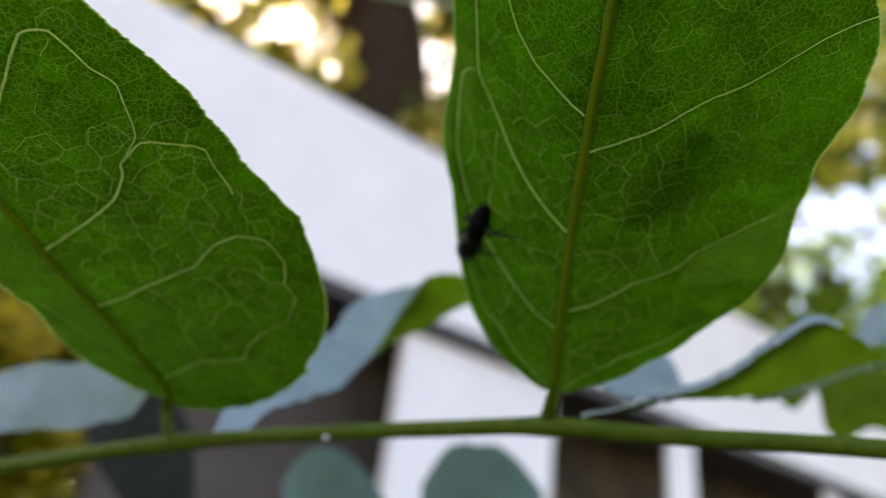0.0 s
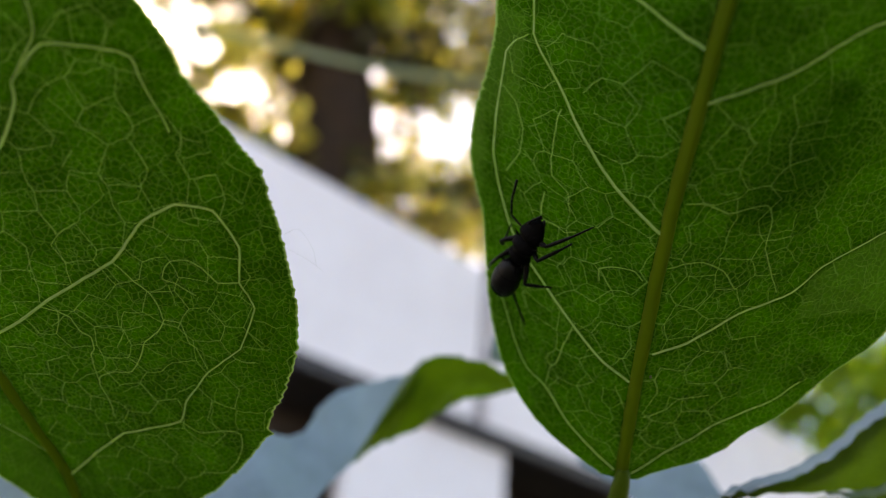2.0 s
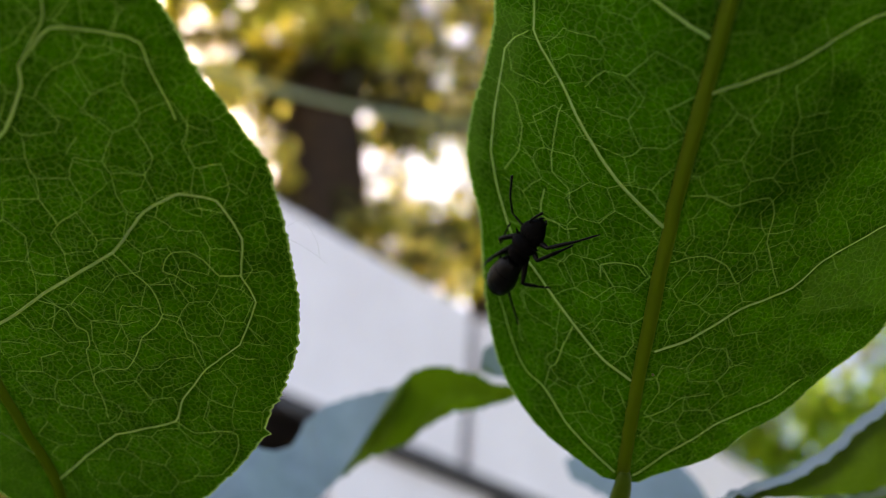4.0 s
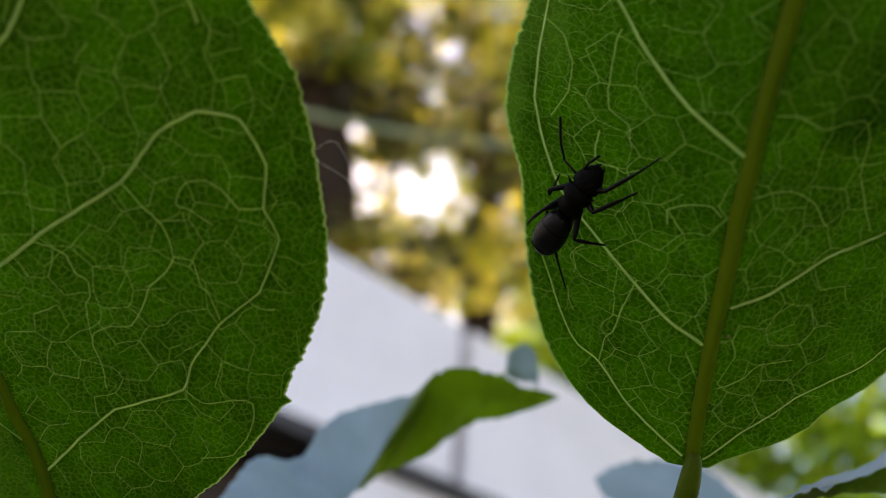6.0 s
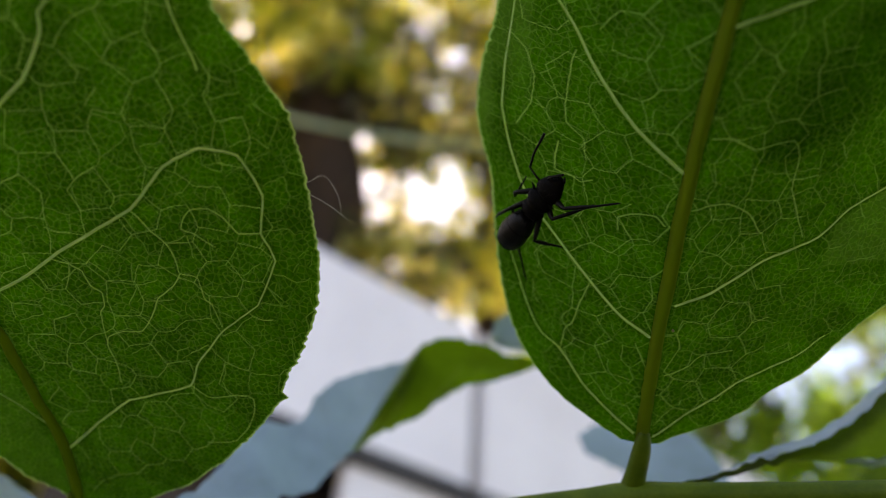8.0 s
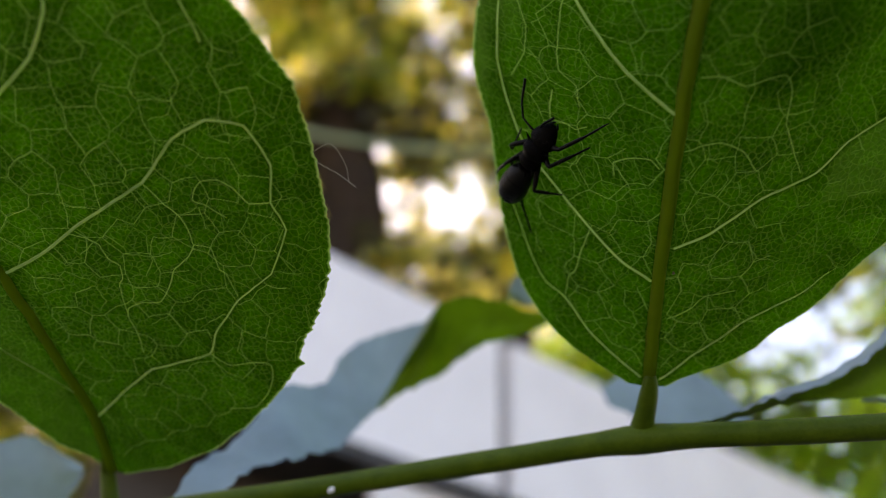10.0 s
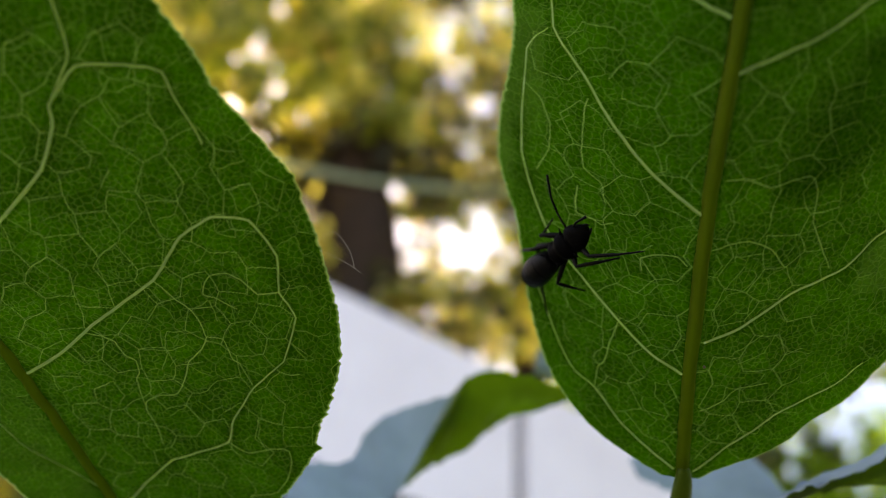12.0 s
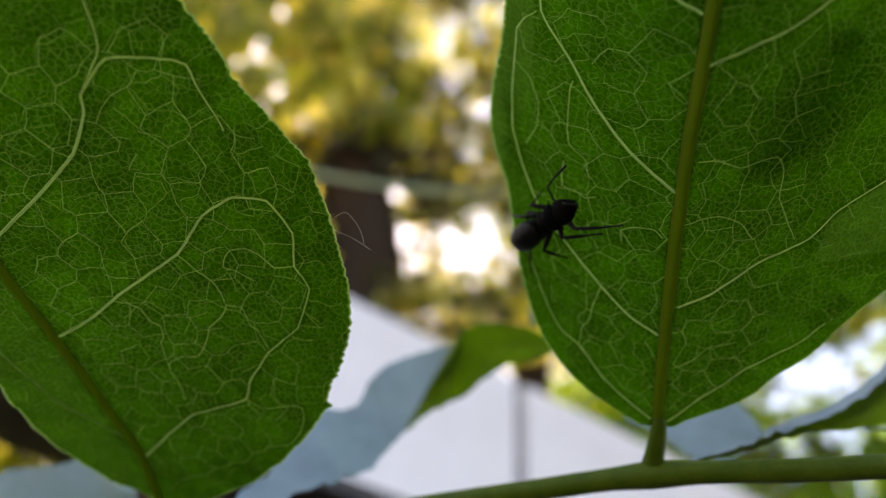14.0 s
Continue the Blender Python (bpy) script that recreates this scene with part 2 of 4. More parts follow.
def box(lo, hi, bevel=0.0):
    bm = bmesh.new()
    bmesh.ops.create_cube(bm, size=1.0)
    for v in bm.verts:
        v.co = Vector([(a + b) / 2 + c * (b - a) for a, b, c in zip(lo, hi, v.co)])
    if bevel:
        bmesh.ops.bevel(bm, geom=bm.edges[:], offset=bevel, segments=2, affect='EDGES', profile=0.5)
    me = bpy.data.meshes.new("box")
    bm.to_mesh(me)
    bm.free()
    return me


def between(table, u):
    return float(np.interp(u, [a for a, b in table], [b for a, b in table]))


def rounded(table, u):
    """A soft reading of a table of (u, v)."""
    return sum(between(table, u + d) * k for d, k in ((-0.9, 0.2), (-0.4, 0.2), (0, 0.2), (0.4, 0.2), (0.9, 0.2)))


# ---------------------------------------------------------------- the branch with its leaves
PIVOT = Vector((16.45, 49.51, -14.57))        # millimetres, in the branch's axes
PIVOT_SIDE = Vector((-17.39, 48.11, -15.51))
SWAY = [  # t, turn in degrees, shift in millimetres
    (0.0, 1.66, 1.64, -0.16, -0.49, 0.04, 0.27), (0.5, 2.49, 0.44, 0.32, -0.24, 0.14, 0.27), (1.0, 1.6, -0.8, 0.35, -0.52, 0.26, 0.48),
    (1.5, -1.74, -1.01, 0.44, -0.09, 0.18, 0.17), (2.0, -4.63, 0.62, 0.12, 0.18, 0.3, -0.21), (2.5, -5.4, 0.82, 1.26, 0.24, 0.37, -0.26),
    (3.0, -3.31, -0.35, 0.38, 0.28, 0.19, -0.12), (5.5, -4.16, 0.56, 1.91, -0.0, 0.03, -0.03), (6.0, -5.85, -0.44, 0.42, 0.29, -0.21, -0.24),
    (6.5, -4.89, -1.17, 0.79, 0.23, -0.13, -0.18), (7.0, -3.03, -0.07, 2.14, -0.16, 0.04, -0.16), (7.5, -1.78, 1.18, 1.79, -0.13, -0.08, -0.13),
    (8.0, -0.82, 1.05, 0.43, 0.0, -0.27, -0.33), (8.2, 1.69, -0.56, -0.05, -0.09, -0.29, 0.26), (10.5, 2.87, 0.7, -0.66, -0.22, -0.04, 0.07),
    (11.0, 3.67, -0.41, -1.36, 0.18, -0.13, -0.07), (11.5, 1.84, -0.58, 0.11, 0.11, 0.03, -0.01), (12.0, 1.67, -0.15, -0.93, 0.13, -0.04, -0.03),
    (12.5, 4.07, -0.52, -1.58, 0.06, -0.17, 0.13), (13.0, 4.08, -0.17, -1.79, 0.02, -0.1, 0.05), (13.5, 4.37, -0.56, -2.49, 0.17, -0.4, -0.09),
    (14.0, 6.81, -0.1, -1.51, 0.0, -0.03, 0.08)]
SWAY_SIDE = [
    (0.0, 6.5, 3.21, 1.23, 0.49, -0.04, -0.26), (0.5, 4.19, 1.94, 1.23, 0.24, -0.14, -0.27), (1.0, 3.58, 2.49, 2.08, 0.52, -0.26, -0.47),
    (1.5, -1.74, -0.05, 0.35, 0.09, -0.18, -0.17), (2.0, -3.77, -0.61, -0.56, -0.18, -0.3, 0.21), (2.5, -2.69, -1.47, -0.53, -0.25, -0.37, 0.26),
    (3.0, -0.93, -1.98, -1.43, -0.28, -0.19, 0.12), (5.5, -6.22, 0.15, 1.22, 0.0, -0.03, 0.03), (6.0, -7.61, -1.28, -0.68, -0.28, 0.21, 0.24),
    (6.5, -7.7, -1.62, -0.02, -0.3, -0.02, 0.02), (7.0, -3.88, 0.86, 1.33, 0.16, -0.04, 0.16), (7.5, -3.18, 1.27, 1.68, 0.13, 0.08, 0.13),
    (8.0, -1.09, 1.27, 0.46, -0.0, 0.27, 0.33), (8.2, 0.01, 0.2, 0.02, 0.09, 0.29, -0.26), (10.5, 2.93, 1.99, 0.08, 0.22, 0.04, -0.07),
    (11.0, 2.9, -0.11, -1.46, -0.18, 0.13, 0.07), (11.5, -1.31, 0.04, 0.26, -0.11, -0.03, 0.02), (12.0, 1.69, -1.52, -1.14, -0.13, 0.04, 0.03),
    (12.5, 4.34, -1.4, -0.81, -0.06, 0.17, -0.13), (13.0, 4.77, -0.87, -0.62, -0.02, 0.1, -0.05), (13.5, 3.77, -1.64, -2.01, -0.17, 0.4, 0.09),
    (14.0, 6.6, -0.64, -0.6, -0.0, 0.03, -0.08)]


def swung(pivot, rx, ry, rz, tx, ty, tz):
    turn = Vector((rx, ry, rz))
    return Matrix.Translation((pivot + Vector((tx, ty, tz))) * MM) @ Matrix.Rotation(radians(turn.length), 4, turn.normalized())


def vein_way(points):
    """A vein's way: nearly straight from fork to fork, with a slight waver."""
    soft = spline([(u, v, 0) for u, v in points], 6)
    hard = [Vector((*points[i], 0)).lerp(Vector((*points[i + 1], 0)), k / 6) for i in range(len(points) - 1) for k in range(6)] + [Vector((*points[-1], 0))]
    waver = lambda h, k, z: noise.noise((h.x * k, h.y * k, z))
    return [h.lerp(q, 0.45) + Vector((waver(h, 1.1, 2), waver(h, 1.1, 6), 0)) * 0.07
            for h, q in zip(hard, soft)]


class Blade:
    """The gently folded face of a leaf: u runs along the midrib, v across it, both in millimetres."""

    def __init__(self, base, along, across, bend, left, right, pivot):
        self.o, self.u, self.v = Vector(base), Vector(along).normalized(), Vector(across).normalized()
        self.n = self.u.cross(self.v)
        self.bend, self.left, self.right, self.pivot = bend, left, right, pivot

    def depth(self, u, v):
        a, l, r = u / 10, max(-v, 0) / 10, max(v, 0) / 10
        return sum(c * k for c, k in zip(self.bend, (1, a, a * a, l, l * l, l * a, r, r * r, r * a)))

    def at(self, u, v, off=0.0):
        """A point of the face, off millimetres away on its upper side."""
        return (self.o + self.u * u + self.v * v + self.n * (self.depth(u, v) + off) - self.pivot) * MM

    def build(self, length, dense, parent, label, seed, veins, plain):
        """The thin blade; its attributes tell where it is vein tissue, net or smooth, and how shaded its tone is."""
        wide = 560
        us = np.concatenate([np.arange(-0.4, dense, 0.062), np.arange(dense, length + 0.01, 0.3)])
        steps = len(us) - 1
        jag = [np.array([0.16 * noise.noise((u * 1.9, seed + k, 0)) + 0.13 * noise.noise((u * 3.4, seed + k, 4))
                         + (0.45 * math.exp(-((u - 16.6) / 0.3) ** 2) if k and seed > 5 else 0) + 0.09 * abs(noise.noise((u * 6.5, seed + k, 9))) for u in us]) for k in (0, 5)]
        a = np.array([rounded(self.left, u) for u in us]) - jag[0]
        b = np.array([rounded(self.right, u) for u in us]) + jag[1]
        s = np.arange(wide + 1) / wide
        v = a[:, None] + (b - a)[:, None] * s
        u = np.repeat(us[:, None], wide + 1, 1)
        # soft relief, read from a coarse grid
        gu, gv = np.arange(-2, length + 2, 0.5), np.arange(a.min() - 1, b.max() + 2, 0.5)
        grid = np.array([[self.quilt(x, y, seed) for y in gv] for x in gu])
        iu, iv = np.clip(((u - gu[0]) / 0.5).astype(int), 0, len(gu) - 2), np.clip(((v - gv[0]) / 0.5).astype(int), 0, len(gv) - 2)
        fu, fv = (u - gu[iu]) / 0.5, (v - gv[iv]) / 0.5
        off = (grid[iu, iv] * (1 - fu) + grid[iu + 1, iv] * fu) * (1 - fv) + (grid[iu, iv + 1] * (1 - fu) + grid[iu + 1, iv + 1] * fu) * fv
        for k, e in ((9, s), (13, 1 - s)):
            off += 0.5 * np.array([noise.noise((x * 0.35, seed + k, 0)) for x in us])[:, None] * np.clip(1 - e / 0.08, 0, 1)
        al, l, r = u / 10, np.maximum(-v, 0) / 10, np.maximum(v, 0) / 10
        off += sum(c * k for c, k in zip(self.bend, (1, al, al * al, l, l * l, l * al, r, r * r, r * al)))
        co = (np.array(self.o - self.pivot) + u[..., None] * np.array(self.u) + v[..., None] * np.array(self.v) + off[..., None] * np.array(self.n)) * MM
        mids = np.stack([u.ravel(), v.ravel()], 1)
        ways = [(r0, r1, np.array([(q.x, q.y) for q in vein_way(way)])) for r0, r1, way in veins]
        vein_shade = np.zeros(len(mids))
        tissue = np.clip(1.3 - np.minimum(v - a[:, None], b[:, None] - v) / 0.17, 0, 1).ravel() * 0.72
        for r0, r1, p in ways:
            near = (mids > p.min(0) - 1).all(1) & (mids < p.max(0) + 1).all(1)
            some = mids[near]
            best, side_shade = np.zeros(len(some)), np.zeros(len(some))
            for k, (c, d) in enumerate(zip(p, p[1:])):
                d = d - c
                t = np.clip(((some - c) @ d) / (d @ d + 1e-9), 0, 1)
                w = r0 + (r1 - r0) * k / len(p)
                away = np.hypot(*(some - c - t[:, None] * d).T)
                best = np.maximum(best, np.clip((w * 0.6 + 0.02 - away) / 0.06, 0, 1) if r0 > 0.11 else np.clip((0.03 + w * 0.22 - away) / 0.045, 0, 1) * (0.5 if r0 > 0.08 else 0.42))
                # shade along both flanks of a raised vein, later taken off the tone
                side_shade = np.maximum(side_shade, np.clip((w + 0.45 - away) / 0.4, 0, 1) * min(1, r0 / 0.15))
            tissue[near] = np.maximum(tissue[near], best)
            vein_shade[near] = np.maximum(vein_shade[near], side_shade)
        fine, tone = self.net(mids, ways, seed)
        if seed > 5:
            # the side leaf's shade is painted into its tone, deepest at the base
            tone *= 0.87 - 0.13 * np.clip((16 - mids[:, 0]) / 12, 0, 1)
            fine *= np.clip((mids[:, 0] - 4) / 15, 0.3, 1)
        n, w = steps + 1, wide + 1
        co -= (0.025 * MM * np.maximum(tissue, 0.6 * fine)).reshape(n, w, 1) * np.array(self.n)
        me = bpy.data.meshes.new("blade")
        me.vertices.add(n * w)
        me.vertices.foreach_set("co", co.astype(np.float32).ravel())
        q = (np.arange(n - 1)[:, None] * w + np.arange(w - 1)).ravel()
        corner = np.stack([q, q + 1, q + w + 1, q + w], 1).astype(np.int32).ravel()
        me.loops.add(len(corner))
        me.loops.foreach_set("vertex_index", corner)
        me.polygons.add(len(q))
        me.polygons.foreach_set("loop_start", np.arange(0, len(corner), 4, dtype=np.int32))
        me.polygons.foreach_set("use_smooth", [True] * len(q))
        me.update(calc_edges=True)
        leaf = part("leaf", me, LEAF, parent, label)
        me.uv_layers.new(name="blade").data.foreach_set("uv", (mids[corner] * MM).astype(np.float32).ravel())
        for name, value in (("plain", plain(mids[:, 0], mids[:, 1])), ("vein", tissue), ("net", fine), ("tone", tone * (1 - 0.3 * vein_shade))):
            me.attributes.new(name, 'FLOAT', 'POINT').data.foreach_set("value", value.astype(np.float32))
        return leaf

    def net(self, mids, ways, seed):
        """The finer veins: cells between the drawn veins, and smaller broken ones within each cell."""
        dice = np.random.default_rng(int(seed))
        lo, hi = mids.min(0), mids.max(0)

        def scatter(first, gap, tries):
            got, box = [], {}

            def put(p, room):
                c = (int(p[0] // gap), int(p[1] // gap))
                if any(np.hypot(*(p - o)) < room for x in (-1, 0, 1) for y in (-1, 0, 1) for o in box.get((c[0] + x, c[1] + y), ())):
                    return
                box.setdefault(c, []).append(p)
                got.append(p)
            for p in first:
                put(p, gap * 0.62)
            for p in lo + (hi - lo) * dice.random((tries, 2)):
                put(p, gap)
            return np.array(got)

        pairs = []
        for r0, r1, p in ways:
            walked = 0.4
            for c, d in zip(p, p[1:]):
                step = np.hypot(*(d - c))
                walked += step
                if walked > 1.5:
                    walked = 0
                    side = np.array([-(d - c)[1], (d - c)[0]]) / (step + 1e-9)
                    pairs += [c + side * 0.8, c - side * 0.8]
        coarse = scatter(pairs, 1.75, 9000)
        fine = scatter([], 0.66, 45000)

        def nearest(points, seeds):
            """The two nearest seeds of each point, looked up cell by cell."""
            tree = kdtree.KDTree(len(seeds))
            for k, q in enumerate(seeds):
                tree.insert((q[0], q[1], 0), k)
            tree.balance()
            return np.array([[h[1] for h in tree.find_n((x, y, 0), 2)] for x, y in points])

        def lines(points, seeds, own):
            d = points[:, None] - seeds[own]
            d = (d ** 2).sum(2)
            return (d[:, 1] - d[:, 0]) / (2 * np.hypot(*(seeds[own[:, 0]] - seeds[own[:, 1]]).T) + 1e-9)

        wob = np.stack([np.sin(mids[:, 1] * 2.1 + 1.3 * np.sin(mids[:, 0] * 1.7)), np.sin(mids[:, 0] * 2.3 + 1.3 * np.sin(mids[:, 1] * 1.9))], 1)
        wob += 0.6 * np.stack([np.sin(mids[:, 1] * 6.1 + mids[:, 0]), np.sin(mids[:, 0] * 5.7 - mids[:, 1])], 1)
        own = nearest(mids + wob * 0.06, coarse)
        big = lines(mids + wob * 0.06, coarse, own)
        pts = mids + wob * 0.07
        sub = nearest(pts, fine)
        small = lines(pts, fine, sub)
        home = nearest(fine, coarse)[:, 0]
        luck = (np.sin(np.minimum(sub[:, 0], sub[:, 1]) * 12.9898 + np.maximum(sub[:, 0], sub[:, 1]) * 78.233) * 43758.5) % 1.0
        luck1 = (np.sin(np.minimum(own[:, 0], own[:, 1]) * 12.9898 + np.maximum(own[:, 0], own[:, 1]) * 78.233) * 43758.5) % 1.0
        whole = home[sub[:, 0]] == home[sub[:, 1]]
        b = np.clip(1.3 - big / 0.038, 0, 1) * (0.12 + 0.5 * luck1 ** 1.8)
        f = np.clip(1.3 - small / 0.036, 0, 1) * whole * np.clip((luck - 0.3) * 0.6, 0, 0.42)
        tone = 0.70 + 0.34 * ((np.sin(own[:, 0] * 37.719) * 9173.13) % 1.0)
        tone += (0.88 - tone) * np.clip(1 - big / 0.12, 0, 1)
        return np.maximum(b, f), tone

    def quilt(self, u, v, seed):
        return 0.12 * noise.noise((u * 0.45, v * 0.45, seed)) + 0.06 * noise.noise((u * 1.3, v * 1.3, seed + 3))

    def vein(self, leaf, name, points, r0, r1, material, seed, high=0.9):
        """A rounded ridge on the under side, as wide as the room left for it."""
        p = vein_way(points)
        rows = []
        for i, q in enumerate(p):
            d = (p[min(i + 1, len(p) - 1)] - p[max(i - 1, 0)]).normalized()
            c = Vector((-d.y, d.x, 0))
            r = (r0 + (r1 - r0) * i / (len(p) - 1)) * (1 + 0.12 * noise.noise((q.x, q.y, 4)))
            row = []
            for k in range(-4, 5):
                w = q + c * r * k / 4
                row.append(self.at(w.x, w.y, self.quilt(w.x, w.y, seed) + (0.03 if r0 > 0.05 else -0.012) - (r * high) * math.sqrt(max(0, 1 - (k / 4) ** 2))))
            rows.append(row)
        return part(name, mesh_of(name, *sheet(rows)), material, leaf)


branch = thing("leafy_branch", "green shrub branch with broad backlit leaves and a smooth stem", "branch")

BIG = Blade((19.01, 54.09, -15.73), (0.046, -0.511, 0.858), (0.999, 0.023, -0.039),
            (-0.113, 0.707, -0.214, 2.518, 4.445, 1.454, 0.14, 0.498, 0.344),
            [(-0.6, -0.8), (0.0, -1.8), (0.3, -3.2), (1.1, -5.8), (2.5, -8.3), (4.9, -10.4), (8.1, -11.5), (11.2, -12.1), (14.5, -12.5), (18, -12.9),
             (20.8, -14.0), (23.2, -14.3), (26.5, -14.0), (31, -13.1), (34, -12.7), (40, -12.9), (47, -11.4), (56, -7.5), (64, -3.2), (70, -0.2)],
            [(-0.6, 0.8), (0.0, 1.6), (1.0, 4.7), (2.5, 8.2), (4.7, 10.8), (7.0, 13.0), (8.7, 15.0), (10.7, 17.1), (12.9, 19.4), (15, 20.8),
             (19, 21.9), (25, 21.3), (31, 21.6), (36, 23.2), (42, 22.6), (50, 18), (60, 9), (70, 0.2)], PIVOT)
SIDE = Blade((-33.68, 62.08, -23.09), (-0.021, -0.584, 0.812), (1.0, -0.012, 0.017),
             (-0.047, -0.071, -0.043, 0.0, 0.0, 0.0, -2.283, -0.147, 0.908),
             [(-0.6, 0.3), (1.6, -0.6), (3.3, -2.4), (7.5, -4.6), (11.5, -6.2), (17, -6.8), (24, -6.0), (32, -7.5), (45, -8), (60, -5), (75, 0), (84, 2.8)],
             [(-0.6, 1.2), (0.2, 3.6), (2.1, 7.8), (4.9, 12.6), (8.4, 16.6), (10, 18.3), (12.5, 20.5), (15.2, 22.8), (16.5, 23.7), (18.2, 24.1), (20.2, 25.5),
              (24.4, 27.4), (28, 28.0), (33, 27.8), (36, 27.6), (39, 26.9), (41.6, 25.6), (45, 23.5), (48, 22.7), (51.6, 21.2), (55, 19.5),
              (58, 17.6), (63, 15), (75, 7), (84, 3.2)], PIVOT_SIDE)

# veins: (start radius, end radius, way along the blade)
BIG_VEINS = [
    (0.17, 0.078, [(37.3, -0.9), (38.3, -2.8), (39.6, -4.9), (41.5, -6.5), (44, -7.6)]),
    (0.21, 0.078, [(23.8, -0.7), (26.2, -4.0), (29.0, -6.3), (32.0, -8.1), (34.9, -10.0), (42, -10.4)]),
    (0.2, 0.045, [(10.1, -0.9), (11.5, -3.5), (17.8, -10.2), (23.9, -12.3), (32.7, -11.8), (34.7, -10.4)]),
    (0.16, 0.045, [(0.6, -0.8), (3.3, -4.6), (5.8, -6.8), (6.4, -8.3), (8.0, -9.4), (13, -11.4)]),
    (0.18, 0.078, [(34.0, 0.0), (35.8, 4.8), (38.2, 8.4), (39.6, 11.8), (41.6, 14.9), (43.4, 18.0), (44.5, 21.0)]),
    (0.2, 0.078, [(13.3, 0.5), (14.3, 3.0), (17.0, 6.5), (18.6, 10.3), (20.9, 12.3), (23.2, 16.1), (24.5, 19)]),
    (0.16, 0.062, [(0.4, 0.9), (2.8, 3.5), (6.0, 7.5), (7.7, 11.1), (9.7, 13.6)])]
BIG_CROSS_WAYS = [
    [(6.7, 0.8), (6.9, 1.6), (7.6, 2.7), (8.6, 3.6), (8.9, 5.9)],
    [(13.4, -5.2), (11.8, -5.6), (9.8, -6.0), (8.8, -6.2), (8.0, -6.6), (5.9, -6.8)],
    [(19.6, -1.3), (20.2, -1.9), (20.0, -2.9), (19.2, -4.1), (18.2, -4.0)],
    [(21.3, 0.0), (21.7, 1.2), (21.8, 2.6), (21.0, 4.3), (19.3, 5.6)],
    [(23.2, -8.3), (21.0, -8.4), (21.0, -7.3), (20.8, -6.7), (21.3, -5.9)],
    [(26.7, 0.3), (26.6, 1.8), (25.9, 3.5), (26.1, 4.8), (26.4, 6.2), (25.3, 6.9), (22.7, 7.1), (18.8, 9.1)],
    [(30.3, -7.8), (29.1, -8.0), (26.2, -8.1), (24.9, -7.9), (24.1, -6.8), (22.7, -6.5)],
    [(23.1, -11.2), (25.2, -10.3), (26.3, -10.2), (27.4, -10.2), (29.2, -10.9), (30.2, -12.2)]]

def fine_net(rng, length, low, high, step):
    """Seeded net of fine veins: a jittered honeycomb inside the blade's margins low(u) and high(u), some links left out."""
    node = {}
    for i in range(int(length / (step * 0.87))):
        for j in range(-30, 30):
            u = i * step * 0.87 + rng.uniform(-0.26, 0.26) * step
            v = (j + 0.5 * (i % 2)) * step + rng.uniform(-0.26, 0.26) * step
            if (j - (i - i % 2) // 2 - i) % 3 and low(u) < v < high(u):
                node[i, j] = (u, v)
    links = []
    for (i, j), a in node.items():
        for other in ((i, j + 1), (i + 1, j), (i + 1, j + (1 if i % 2 else -1))):
            if other in node and rng.random() < 0.85:
                b = node[other]
                links.append([a, ((a[0] + b[0]) / 2 + rng.uniform(-0.1, 0.1), (a[1] + b[1]) / 2 + rng.uniform(-0.1, 0.1)), b])
    return links


BIG_CROSS = [(0.10, 0.065, way) for way in BIG_CROSS_WAYS] + [(0.056, 0.045, way) for way in fine_net(random.Random(11), 38.0, lambda u: np.interp(u, (0, 5, 14, 40), (-1, -8, -11, -12)), lambda u: np.interp(u, (0, 5, 40), (1, 9, 9)), 1.7)]
SIDE_VEINS = [
    (0.21, 0.086, [(25.6, 1.8), (27.1, 5.3), (29.9, 9.8), (32.7, 15.1), (35.7, 18.1), (36.8, 20.7), (36.2, 23.2), (33.3, 24.5), (30.5, 24.0), (28.3, 24.7),
                  (24.7, 22.9)]),
    (0.17, 0.086, [(7.9, 2.2), (12, 6.6), (15.0, 10.3), (17.1, 16.1), (19.3, 17.2), (22.4, 19.8), (24.7, 22.9)]),
    (0.21, 0.086, [(36, 1.6), (39.5, 7.2), (42.1, 10.8), (44.8, 12.7), (46.2, 13.1), (48.2, 15.5), (47.7, 18.6), (46.9, 20.4), (45.0, 20.8), (42.0, 21.6)]),
    (0.19, 0.078, [(48, 2), (54, 7), (59.2, 11), (59.1, 13.0), (55.8, 14.4), (54.0, 15.7), (49.1, 15.4), (46.2, 13.1)]),
    (0.085, 0.045, [(11.5, 1.8), (17.0, -2.3), (21.8, -3.4), (26, -4.6)])]
SIDE_CROSS_WAYS = [
    [(17.1, 16.2), (16.0, 17.5), (16.3, 19.2), (16.4, 20.4), (16.2, 21.2), (14.9, 21.1), (13.3, 20.3), (11.6, 18.9), (11.1, 16.4)],
    [(27.4, 17.5), (26.4, 16.8), (25.2, 15.3), (23.7, 14.5), (22.3, 13.4), (22.2, 11.8), (21.7, 10.5), (20.8, 10.2), (18.7, 10.4), (17.0, 10.2)],
    [(28.9, 8.2), (28.5, 9.4), (27.8, 10.2), (26.5, 10.5), (25.8, 11.2), (24.6, 11.0), (23.9, 10.5), (22.0, 10.3), (20.8, 10.2)],
    [(32.6, 15.1), (31.7, 15.7), (30.8, 16.2), (29.7, 17.1), (28.2, 17.4), (27.4, 17.5), (27.0, 18.7), (25.2, 18.9), (24.7, 19.4), (22.8, 19.8)],
    [(30.5, 24.0), (30.5, 22.4), (31.9, 21.3), (32.5, 20.5), (32.4, 19.3), (31.8, 18.6), (31.0, 18.3), (30.4, 19.3), (29.5, 20.5)]]
